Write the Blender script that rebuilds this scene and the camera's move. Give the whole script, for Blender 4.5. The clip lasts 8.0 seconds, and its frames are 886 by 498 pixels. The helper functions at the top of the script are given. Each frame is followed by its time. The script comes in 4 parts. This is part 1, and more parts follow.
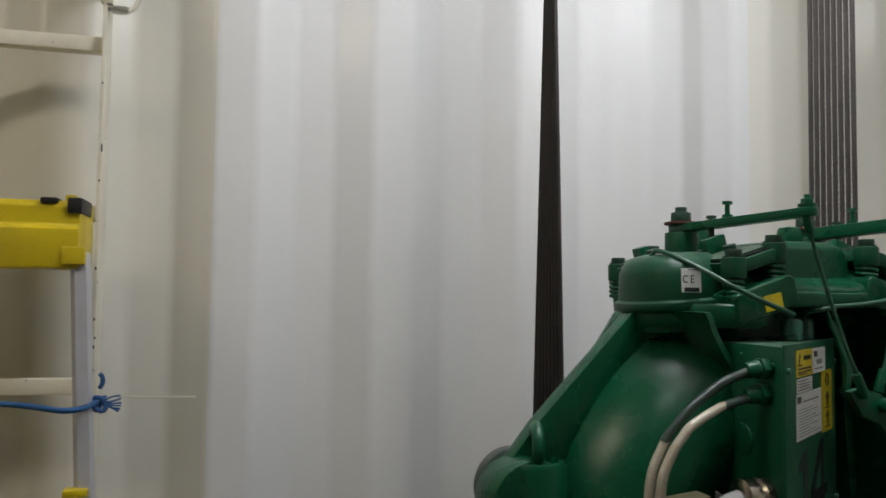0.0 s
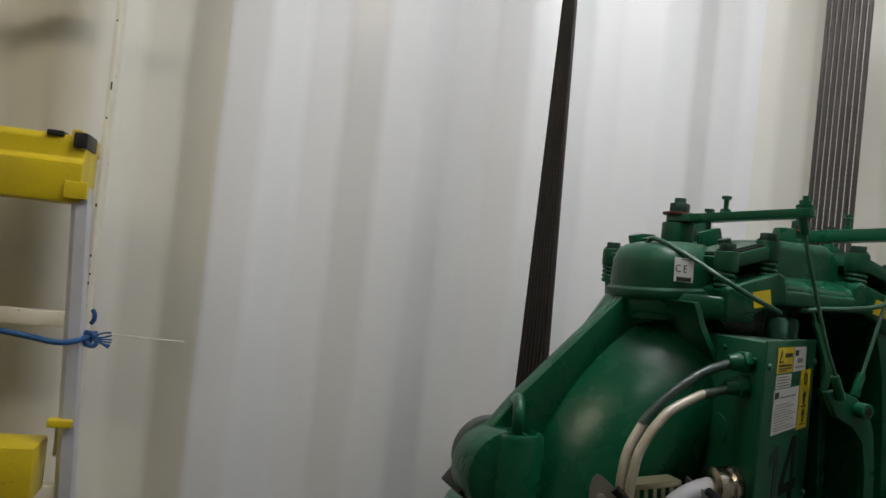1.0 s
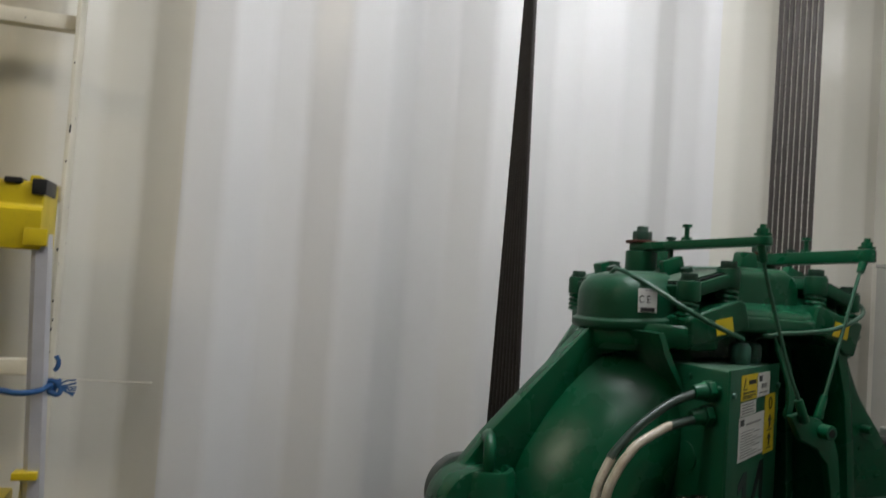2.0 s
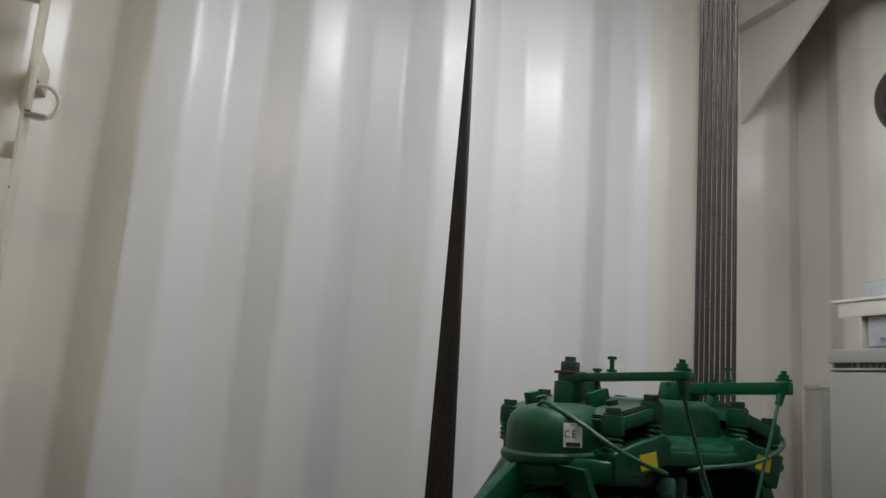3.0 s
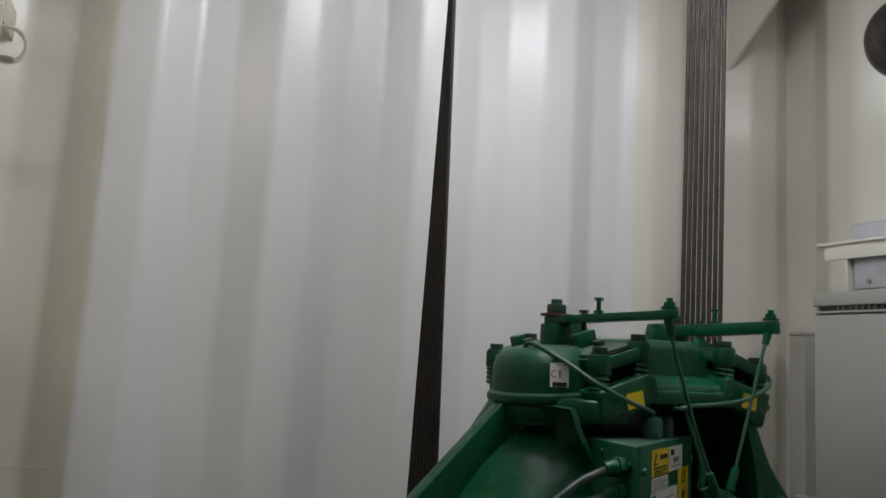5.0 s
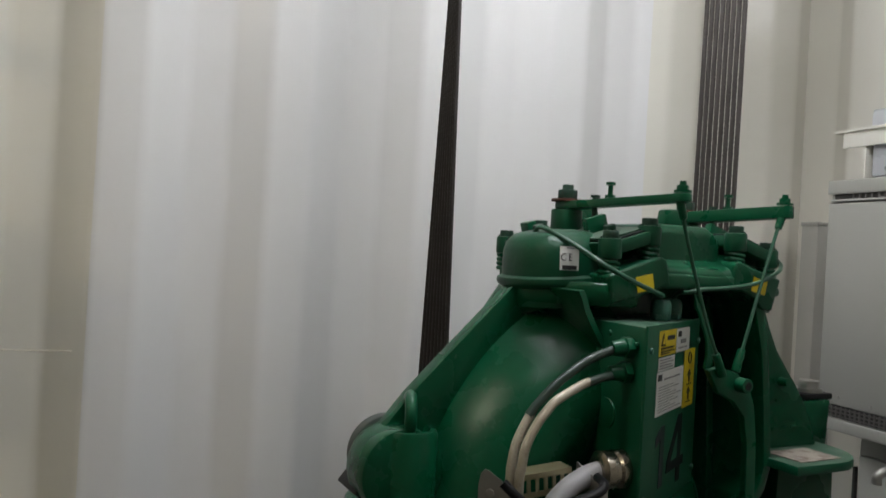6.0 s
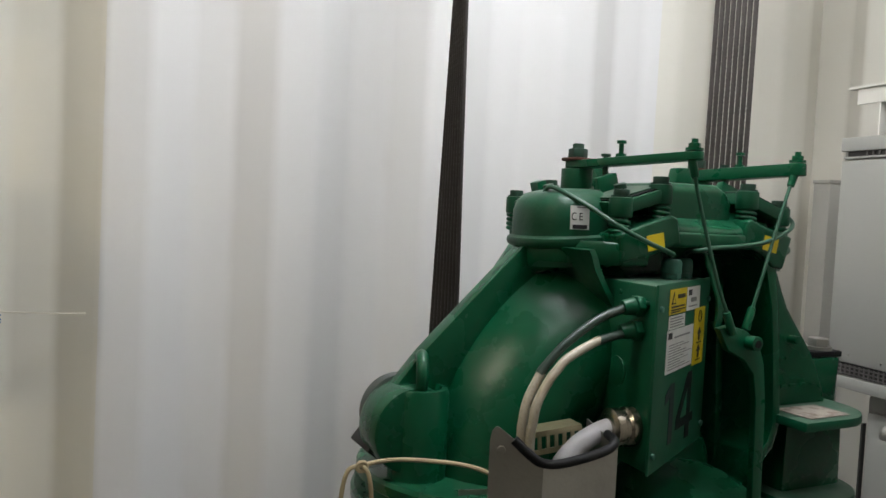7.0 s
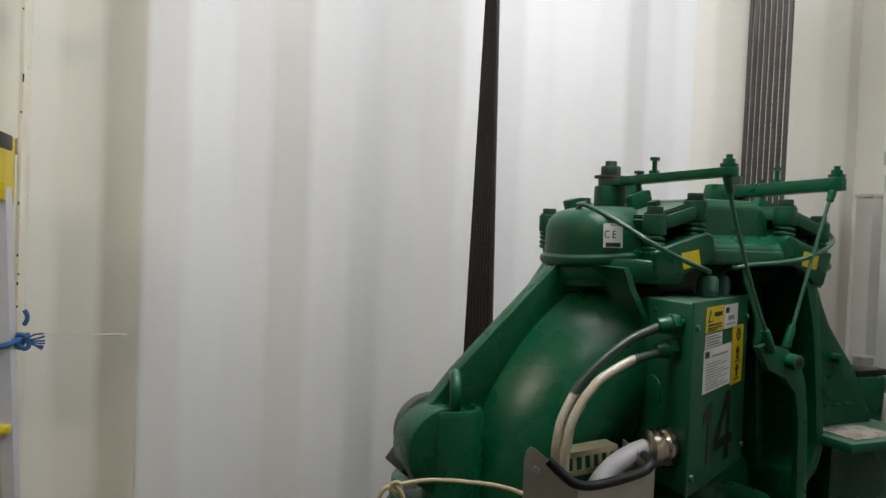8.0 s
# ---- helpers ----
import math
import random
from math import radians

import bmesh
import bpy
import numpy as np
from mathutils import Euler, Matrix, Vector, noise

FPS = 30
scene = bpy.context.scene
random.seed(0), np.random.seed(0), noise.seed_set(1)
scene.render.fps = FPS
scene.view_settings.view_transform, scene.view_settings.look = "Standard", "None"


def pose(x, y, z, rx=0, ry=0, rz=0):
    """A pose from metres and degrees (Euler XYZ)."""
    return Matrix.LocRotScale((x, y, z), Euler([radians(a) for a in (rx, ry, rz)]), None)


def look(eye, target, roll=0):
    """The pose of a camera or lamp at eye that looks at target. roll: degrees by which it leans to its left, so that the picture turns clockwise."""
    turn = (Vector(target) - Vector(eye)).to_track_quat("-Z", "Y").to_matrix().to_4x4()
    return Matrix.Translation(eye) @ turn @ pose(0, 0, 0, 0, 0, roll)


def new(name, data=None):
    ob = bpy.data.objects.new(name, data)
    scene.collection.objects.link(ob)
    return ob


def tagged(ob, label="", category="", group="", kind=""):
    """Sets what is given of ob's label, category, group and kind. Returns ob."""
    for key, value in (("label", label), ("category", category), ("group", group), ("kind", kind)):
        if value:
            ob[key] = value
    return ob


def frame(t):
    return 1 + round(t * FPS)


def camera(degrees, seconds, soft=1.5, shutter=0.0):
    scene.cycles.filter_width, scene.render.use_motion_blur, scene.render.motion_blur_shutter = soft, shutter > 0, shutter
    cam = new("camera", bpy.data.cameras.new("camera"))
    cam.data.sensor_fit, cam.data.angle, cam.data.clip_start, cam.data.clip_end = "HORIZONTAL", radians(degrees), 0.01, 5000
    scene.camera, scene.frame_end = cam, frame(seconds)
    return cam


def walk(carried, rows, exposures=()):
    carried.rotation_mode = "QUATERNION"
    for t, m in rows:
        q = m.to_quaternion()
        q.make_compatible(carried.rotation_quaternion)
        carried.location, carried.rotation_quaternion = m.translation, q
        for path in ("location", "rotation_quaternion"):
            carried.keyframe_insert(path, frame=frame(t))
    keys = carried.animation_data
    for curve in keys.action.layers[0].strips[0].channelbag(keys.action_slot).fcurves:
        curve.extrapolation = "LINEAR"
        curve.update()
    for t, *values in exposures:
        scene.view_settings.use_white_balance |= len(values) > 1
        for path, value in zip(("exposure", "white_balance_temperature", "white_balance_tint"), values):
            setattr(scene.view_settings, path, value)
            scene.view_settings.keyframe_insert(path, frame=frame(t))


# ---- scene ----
cam = camera(59.85, 8.0, soft=1.5, shutter=0.4)
PATH = [
    (0, (0.0376, -0.0028, 1.4815), (0.5210, 1.9344, 1.5989), 0.64),
    (0.5, (0.0335, -0.0125, 1.4847), (0.5713, 1.9120, 1.5685), 3.84),
    (1, (0.0301, -0.0113, 1.4734), (0.5330, 1.9237, 1.5240), 5.91),
    (1.2, (0.0293, -0.0107, 1.4745), (0.5298, 1.9253, 1.5115), 5.67),
    (2.3, (0.0433, -0.0271, 1.5319), (0.6424, 1.8721, 1.7166), 3.49),
    (2.5, (0.0505, -0.0418, 1.5485), (0.6804, 1.8329, 1.8463), 3.75),
    (3, (0.0559, -0.0429, 1.5418), (0.7115, 1.8113, 1.9053), 4.13),
    (3.5, (0.0597, -0.0428, 1.5403), (0.7397, 1.8039, 1.8969), 3.28),
    (4, (0.0629, -0.0421, 1.5380), (0.7613, 1.8000, 1.8826), 3.11),
    (5.3, (0.0708, -0.0181, 1.5163), (0.7728, 1.8442, 1.7136), 3.59),
    (5.5, (0.0727, -0.0188, 1.5169), (0.7707, 1.8509, 1.6478), 3.23),
    (6, (0.0742, -0.0123, 1.5001), (0.7695, 1.8629, 1.5077), 3.30),
    (6.5, (0.0745, -0.0087, 1.4981), (0.7655, 1.8664, 1.4176), 3.25),
    (7, (0.0722, -0.0113, 1.4981), (0.7518, 1.8674, 1.4055), 2.89),
    (7.5, (0.0706, -0.0147, 1.4976), (0.6922, 1.8850, 1.4290), 3.00),
    (8, (0.0770, -0.0147, 1.4992), (0.6638, 1.8967, 1.4511), 2.25),
]
EXPOSURES = [(0.0, -0.17), (1.2, -0.13), (2.3, -0.20), (3.0, -0.58), (4.2, -0.68), (5.5, -0.44), (6.2, 0.02), (7.0, 0.31), (8.0, 0.25)]
walk(cam, [(t, look(eye, target, roll)) for t, eye, target, roll in PATH], EXPOSURES)

# ---- world, lamps, exposure ----
world = bpy.data.worlds.new("world")
scene.world = world
world.use_nodes = True
world.node_tree.nodes["Background"].inputs[0].default_value = (0.6, 0.65, 0.7, 1)
world.node_tree.nodes["Background"].inputs[1].default_value = 0.02


# x, y, length, width, radiance, colour of the ceiling lights
# Second row: unseen light added to fill the east corner and machine cavity.
LAMPS = [(0.57, 0.71, 0.40, 0.30, 28.0, (0.925, 0.95, 1.0)), (1.12, 0.20, 0.36, 0.18, 13.0, (0.955, 0.965, 1.0)),
         (-1.05, 0.35, 0.75, 0.16, 16.0, (1.0, 0.89, 0.70)), (0.20, 0.16, 0.42, 0.18, 5.5, (0.965, 0.97, 1.0))]


# ---- materials ----
def material(name, colour, rough=0.5, metal=0.0, grain=0.0, grain_scale=300.0, stain=0.0, stain_scale=6.0, stain_colour=(0.3, 0.27, 0.2),
             rough_var=0.1, dust=0.0, dust_colour=(0.22, 0.22, 0.19), coat=0.0, per_object=0.0, wear=0.0):
    m = bpy.data.materials.new(name)
    m.use_nodes = True
    nt = m.node_tree
    n, link = nt.nodes, nt.links.new
    b = n["Principled BSDF"]
    b.inputs["Roughness"].default_value, b.inputs["Metallic"].default_value = rough, metal
    b.inputs["Coat Weight"].default_value = coat
    tc = n.new("ShaderNodeNewGeometry")
    pos = tc.outputs["Position"]
    col = n.new("ShaderNodeRGB")
    col.outputs[0].default_value = (*colour, 1)
    out = col.outputs[0]

    def noise_tex(scale, detail=3.0):
        t = n.new("ShaderNodeTexNoise")
        t.inputs["Scale"].default_value, t.inputs["Detail"].default_value = scale, detail
        link(pos, t.inputs["Vector"])
        return t.outputs["Fac"]

    def ramp(src, lo, hi, a, c):
        r = n.new("ShaderNodeMapRange")
        r.inputs["From Min"].default_value, r.inputs["From Max"].default_value = lo, hi
        r.inputs["To Min"].default_value, r.inputs["To Max"].default_value = a, c
        link(src, r.inputs["Value"])
        return r.outputs["Result"]

    def mixed(fac, a, colour2):
        x = n.new("ShaderNodeMix")
        x.data_type = "RGBA"
        link(fac, x.inputs[0])
        link(a, x.inputs[6])
        x.inputs[7].default_value = (*colour2, 1)
        return x.outputs[2]

    big, fine = noise_tex(stain_scale, 5.0), noise_tex(grain_scale, 2.0)
    if stain:
        out = mixed(ramp(big, 0.45, 0.75, 0.0, stain), out, stain_colour)
        out = mixed(ramp(noise_tex(stain_scale * 9, 6.0), 0.55, 0.8, 0.0, stain * 0.7), out, stain_colour)
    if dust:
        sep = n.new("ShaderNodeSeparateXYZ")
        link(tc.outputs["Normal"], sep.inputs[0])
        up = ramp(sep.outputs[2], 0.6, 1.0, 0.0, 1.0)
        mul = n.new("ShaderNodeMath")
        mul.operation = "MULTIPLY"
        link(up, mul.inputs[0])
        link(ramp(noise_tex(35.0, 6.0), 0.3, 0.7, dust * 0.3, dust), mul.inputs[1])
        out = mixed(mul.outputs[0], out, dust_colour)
    if wear:
        out = mixed(ramp(noise_tex(90.0, 8.0), 0.68, 0.72, 0.0, wear), out, (0.05, 0.035, 0.025))
    if per_object:
        info = n.new("ShaderNodeObjectInfo")
        out = mixed(ramp(info.outputs["Random"], 0, 1, 0, per_object), out, stain_colour)
    link(out, b.inputs["Base Color"])
    link(ramp(big, 0.1, 0.9, max(rough - rough_var, 0.02), min(rough + rough_var, 1)), b.inputs["Roughness"])
    if grain:
        bump = n.new("ShaderNodeBump")
        bump.inputs["Strength"].default_value, bump.inputs["Distance"].default_value = grain, 0.001
        link(fine, bump.inputs["Height"])
        link(bump.outputs[0], b.inputs["Normal"])
    return m


SHEET = material("white_wall_paint", (0.730, 0.722, 0.716), 0.235, grain=0.10, grain_scale=55, stain=0.16, stain_scale=4, stain_colour=(0.66, 0.635, 0.60), rough_var=0.04)
WALL = material("cream_wall_paint", (0.715, 0.692, 0.622), 0.21, grain=0.10, grain_scale=55, stain=0.25, stain_scale=4, stain_colour=(0.66, 0.62, 0.53), rough_var=0.04)
for paint in (SHEET, WALL):
    paint.node_tree.nodes["Principled BSDF"].inputs["Specular IOR Level"].default_value = 0.36
CEIL = material("white_ceiling_paint", (0.74, 0.73, 0.69), 0.5, grain=0.1, grain_scale=60, stain=0.1, stain_scale=2)
FLOOR = material("grey_floor_paint", (0.07, 0.075, 0.07), 0.5, grain=0.3, grain_scale=120, stain=0.5, stain_scale=3, stain_colour=(0.12, 0.11, 0.1))
BACK = material("cream_back_wall_paint", (0.46, 0.445, 0.40), 0.5, grain=0.1, grain_scale=60, stain=0.2, stain_scale=3, stain_colour=(0.36, 0.34, 0.29))
CREAM = material("cream_ladder_paint", (0.70, 0.66, 0.55), 0.38, grain=0.25, grain_scale=140, stain=0.25, stain_scale=14, stain_colour=(0.45, 0.37, 0.24), wear=0.9)
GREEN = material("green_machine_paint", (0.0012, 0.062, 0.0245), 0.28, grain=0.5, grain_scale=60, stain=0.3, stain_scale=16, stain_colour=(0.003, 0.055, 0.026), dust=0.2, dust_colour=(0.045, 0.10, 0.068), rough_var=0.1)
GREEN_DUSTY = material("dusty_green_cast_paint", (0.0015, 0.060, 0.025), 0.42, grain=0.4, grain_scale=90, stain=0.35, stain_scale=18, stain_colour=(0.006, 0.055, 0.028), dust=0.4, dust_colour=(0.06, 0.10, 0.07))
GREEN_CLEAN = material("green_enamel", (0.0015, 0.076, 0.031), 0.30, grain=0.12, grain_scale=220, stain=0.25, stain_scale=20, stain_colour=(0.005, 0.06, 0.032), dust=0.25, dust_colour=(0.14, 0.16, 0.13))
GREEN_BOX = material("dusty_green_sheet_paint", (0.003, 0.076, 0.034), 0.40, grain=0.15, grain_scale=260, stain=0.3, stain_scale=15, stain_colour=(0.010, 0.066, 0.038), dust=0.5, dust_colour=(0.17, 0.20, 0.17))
for paint in (GREEN, GREEN_CLEAN, GREEN_BOX, GREEN_DUSTY):
    paint.node_tree.nodes["Principled BSDF"].inputs["Specular IOR Level"].default_value = 0.35
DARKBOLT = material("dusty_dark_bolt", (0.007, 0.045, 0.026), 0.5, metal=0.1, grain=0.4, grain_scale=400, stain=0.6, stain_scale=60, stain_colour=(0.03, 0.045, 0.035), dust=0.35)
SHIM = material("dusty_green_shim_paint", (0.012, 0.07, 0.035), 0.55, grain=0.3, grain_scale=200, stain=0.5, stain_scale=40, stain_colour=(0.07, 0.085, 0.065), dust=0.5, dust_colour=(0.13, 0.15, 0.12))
RUST = material("rusty_washer", (0.09, 0.022, 0.012), 0.75, grain=0.5, grain_scale=400, stain=0.5, stain_scale=80, stain_colour=(0.03, 0.04, 0.03))
BLACK = material("black_rubber_and_hole_shade", (0.006, 0.006, 0.007), 0.42, grain=0.2, grain_scale=300, stain=0.3, stain_scale=30, stain_colour=(0.03, 0.03, 0.03))
BLACK.node_tree.nodes["Principled BSDF"].inputs["Specular IOR Level"].default_value = 0.25
ROPE = material("greased_steel_wire_rope", (0.068, 0.056, 0.051), 0.5, metal=0.35, grain=0.8, grain_scale=900, stain=0.65, stain_scale=25, stain_colour=(0.03, 0.025, 0.022), per_object=0.35)
# Darker copy of the rope: the left bank's shaded side put into colour.
ROPE_SHADED = material("shaded_greased_wire_rope", (0.026, 0.020, 0.017), 0.6, metal=0.15, grain=0.8, grain_scale=900, stain=0.5, stain_scale=25, stain_colour=(0.014, 0.011, 0.010))
TRAY = material("yellow_passivated_steel", (0.40, 0.36, 0.22), 0.35, metal=0.8, stain=0.4, stain_scale=50, stain_colour=(0.25, 0.2, 0.1))
STEEL = material("zinc_plated_steel", (0.45, 0.44, 0.41), 0.35, metal=0.9, grain=0.15, grain_scale=200, stain=0.3, stain_scale=40, stain_colour=(0.3, 0.27, 0.2))
CHROME = material("nickel_plated_brass", (0.38, 0.345, 0.29), 0.25, metal=1.0, stain=0.4, stain_scale=50, stain_colour=(0.25, 0.2, 0.14))
GALV = material("brushed_stainless_sheet", (0.44, 0.43, 0.40), 0.36, metal=0.85, grain=0.2, grain_scale=250, stain=0.5, stain_scale=14, stain_colour=(0.3, 0.28, 0.25))
ALU = material("aluminium_stile", (0.60, 0.60, 0.65), 0.38, metal=0.45, grain=0.1, grain_scale=300, stain=0.3, stain_scale=20, stain_colour=(0.4, 0.4, 0.42))
YELLOW = material("scuffed_yellow_plastic", (0.62, 0.47, 0.012), 0.4, grain=0.2, grain_scale=120, stain=0.4, stain_scale=18, stain_colour=(0.36, 0.26, 0.02), wear=0.35)
TAPE = material("black_tape", (0.01, 0.01, 0.01), 0.45, grain=0.3)
BLUE = material("blue_polypropylene_rope", (0.008, 0.08, 0.23), 0.5, grain=0.8, grain_scale=700, stain=0.4, stain_scale=80, stain_colour=(0.02, 0.06, 0.2))
STRING = material("pale_string", (0.6, 0.56, 0.47), 0.8, grain=0.6, grain_scale=800)
TAN = material("tan_wire_sheath", (0.36, 0.29, 0.17), 0.55, stain=0.4, stain_scale=40, stain_colour=(0.22, 0.17, 0.1))
CABLE_CREAM = material("cream_cable_sheath", (0.42, 0.38, 0.30), 0.32, stain=1.0, stain_scale=35, stain_colour=(0.25, 0.2, 0.13), grain=0.1)
CABLE_GREY = material("paint_splashed_cable", (0.014, 0.034, 0.024), 0.42, stain=0.5, stain_scale=50, stain_colour=(0.06, 0.07, 0.055))
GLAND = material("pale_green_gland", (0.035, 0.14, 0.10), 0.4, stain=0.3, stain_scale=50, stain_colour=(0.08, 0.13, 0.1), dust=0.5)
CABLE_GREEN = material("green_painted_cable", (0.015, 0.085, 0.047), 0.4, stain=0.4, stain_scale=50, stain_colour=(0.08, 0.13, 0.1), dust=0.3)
WHITE_CABLE = material("white_plastic_conduit", (0.42, 0.41, 0.42), 0.45, stain=0.3, stain_scale=30)
STICK_Y = material("yellow_sticker", (0.66, 0.50, 0.01), 0.4, stain=0.2, stain_scale=60, stain_colour=(0.4, 0.3, 0.02))
STICK_W = material("white_sticker", (0.66, 0.66, 0.64), 0.4, stain=0.2, stain_scale=60, stain_colour=(0.45, 0.44, 0.4))
INK = material("black_print", (0.012, 0.012, 0.014), 0.45)
INK_GREY = material("grey_print", (0.22, 0.22, 0.22), 0.5)
DIGIT = material("black_number_film", (0.004, 0.005, 0.006), 0.55, stain=0.25, stain_scale=60, stain_colour=(0.016, 0.02, 0.02))
DIGIT_OLD = material("faded_number_film", (0.022, 0.028, 0.03), 0.4, stain=0.7, stain_scale=45, stain_colour=(0.07, 0.075, 0.08))
for film in (DIGIT, DIGIT_OLD):
    film.node_tree.nodes["Principled BSDF"].inputs["Specular IOR Level"].default_value = 0.12
CAB = material("grey_cabinet_paint", (0.37, 0.365, 0.33), 0.36, grain=0.15, grain_scale=300, stain=0.12, stain_scale=4, stain_colour=(0.42, 0.42, 0.38))
STRIP_GREY = material("dull_grey_strip_paint", (0.40, 0.39, 0.355), 0.45, grain=0.15, grain_scale=300, stain=0.2, stain_scale=6, stain_colour=(0.22, 0.21, 0.19))
CAB_MESH = material("grey_vent_mesh", (0.15, 0.14, 0.13), 0.5)
CAB_DARK = material("dark_vent_mesh_and_gap_shade", (0.035, 0.033, 0.03), 0.6)
PLASTIC = material("white_plastic_box", (0.42, 0.43, 0.45), 0.25, stain=0.15, stain_scale=12, stain_colour=(0.5, 0.5, 0.55))
BELL = material("dark_bronze_enamel", (0.022, 0.016, 0.015), 0.26, grain=0.05, stain=0.3, stain_scale=12, stain_colour=(0.035, 0.025, 0.022))
PLATE = material("dusty_metal_nameplate", (0.40, 0.35, 0.30), 0.6, metal=0.2, stain=1.0, stain_scale=70, stain_colour=(0.14, 0.10, 0.08), grain=0.3)
BED = material("dark_steel_bedplate", (0.05, 0.06, 0.055), 0.6, grain=0.3, stain=0.3)


def glowing(strength, colour):
    m = bpy.data.materials.new("lit_diffuser")
    m.use_nodes = True
    b = m.node_tree.nodes["Principled BSDF"]
    b.inputs["Emission Color"].default_value, b.inputs["Emission Strength"].default_value = (*colour, 1), strength
    return m


# ---- mesh helpers ----
def empty(name, m, label, category, group=""):
    ob = new(name)
    ob.matrix_world = m
    ob.empty_display_size = 0.05
    return tagged(ob, label, category, group)


def root_matrix(ob):
    while ob.parent:
        ob = ob.parent
    return ob.matrix_basis


def part(name, bm, mat, parent=None, label="", smooth=40, in_world=False):
    if parent is not None and in_world:
        bm.transform(root_matrix(parent).inverted())
    bmesh.ops.recalc_face_normals(bm, faces=bm.faces)
    for f in bm.faces:
        f.smooth = True
    for e in bm.edges:
        e.smooth = len(e.link_faces) == 2 and e.calc_face_angle(0) < radians(smooth)
    me = bpy.data.meshes.new(name)
    bm.to_mesh(me)
    bm.free()
    me.materials.append(mat)
    ob = new(name, me)
    if parent is not None:
        ob.parent = parent
    if label:
        ob["label"] = label
    return ob


def bevel(bm, r, seg=2, angle=25):
    es = [e for e in bm.edges if len(e.link_faces) == 2 and e.calc_face_angle(0) > radians(angle)]
    if es and r:
        bmesh.ops.bevel(bm, geom=es, offset=r, segments=seg, affect="EDGES", profile=0.6)
    return bm


def box(c, s, r=0.0, m=None, bm=None):
    b = bmesh.new()
    bmesh.ops.create_cube(b, size=1.0)
    b.transform(Matrix.Diagonal((*s, 1)))
    bevel(b, r)
    b.transform((m or Matrix()) @ Matrix.Translation(c) if m is None else m @ Matrix.Translation(c))
    return merge(bm, b) if bm is not None else b


def merge(bm, other):
    me = bpy.data.meshes.new("tmp")
    other.to_mesh(me)
    other.free()
    bm.from_mesh(me)
    bpy.data.meshes.remove(me)
    return bm


def prism(pts, a, b, axis="y", r=0.0, seg=2):
    """A polygon in the plane across axis, from a to b along it."""
    bm = bmesh.new()
    put = {"y": lambda p, t: (p[0], t, p[1]), "z": lambda p, t: (p[0], p[1], t), "x": lambda p, t: (t, p[0], p[1])}[axis]
    lo, hi = [bm.verts.new(put(p, a)) for p in pts], [bm.verts.new(put(p, b)) for p in pts]
    n = len(pts)
    bm.faces.new(lo), bm.faces.new(hi[::-1])
    for i in range(n):
        bm.faces.new((lo[i], lo[(i + 1) % n], hi[(i + 1) % n], hi[i]))
    bmesh.ops.recalc_face_normals(bm, faces=bm.faces)
    return bevel(bm, r, seg)


def rod(p0, p1, r0, r1=None, n=20, bm=None, r=0.0):
    p0, p1 = Vector(p0), Vector(p1)
    b = bmesh.new()
    bmesh.ops.create_cone(b, cap_ends=True, segments=n, radius1=r0, radius2=r0 if r1 is None else r1, depth=(p1 - p0).length)
    if r:
        bevel(b, r, 2, 40)
    b.transform(Matrix.Translation((p0 + p1) / 2) @ (p1 - p0).to_track_quat("Z", "Y").to_matrix().to_4x4())
    return merge(bm, b) if bm is not None else b


def smooth_path(pts, steps=8):
    pts = [Vector(p) for p in pts]
    ext = [2 * pts[0] - pts[1], *pts, 2 * pts[-1] - pts[-2]]
    out = []
    for i in range(1, len(ext) - 2):
        p0, p1, p2, p3 = ext[i - 1 : i + 3]
        for k in range(steps):
            t = k / steps
            out.append(0.5 * (2 * p1 + (p2 - p0) * t + (2 * p0 - 5 * p1 + 4 * p2 - p3) * t * t + (3 * p1 - p0 - 3 * p2 + p3) * t**3))
    return out + [pts[-1]]


def tube(pts, r, n=10, closed=False, bm=None):
    bm = bm if bm is not None else bmesh.new()
    pts = [Vector(p) for p in pts]
    rings, up = [], None
    for i, p in enumerate(pts):
        a = pts[i - 1] if i or closed else p
        b = pts[(i + 1) % len(pts)] if i + 1 < len(pts) or closed else p
        d = (b - a).normalized()
        up = d.orthogonal() if up is None else (up - d * up.dot(d))
        up.normalize()
        side = d.cross(up)
        rr = r[i] if isinstance(r, (list, tuple)) else r
        rings.append([bm.verts.new(p + rr * (math.cos(2 * math.pi * k / n) * up + math.sin(2 * math.pi * k / n) * side)) for k in range(n)])
    m = len(rings)
    for i in range(m if closed else m - 1):
        A, B = rings[i], rings[(i + 1) % m]
        for k in range(n):
            bm.faces.new((A[k], A[(k + 1) % n], B[(k + 1) % n], B[k]))
    if not closed:
        bm.faces.new(rings[0][::-1]), bm.faces.new(rings[-1])
    return bm


def lathe(profile, m=None, n=48, bm=None):
    """Radius and height pairs turned round z."""
    b = bmesh.new()
    rings = [[b.verts.new((r * math.cos(2 * math.pi * k / n), r * math.sin(2 * math.pi * k / n), z)) for k in range(n)] for r, z in profile]
    for A, B in zip(rings, rings[1:]):
        for k in range(n):
            b.faces.new((A[k], A[(k + 1) % n], B[(k + 1) % n], B[k]))
    b.faces.new(rings[0][::-1]), b.faces.new(rings[-1])
    if m is not None:
        b.transform(m)
    return merge(bm, b) if bm is not None else b


def hexnut(c, r, h, m=None, hole=0.0):
    b = rod((0, 0, 0), (0, 0, h), r, n=6, r=r * 0.1)
    if m is not None:
        b.transform(m)
    b.transform(Matrix.Translation(c))
    return b


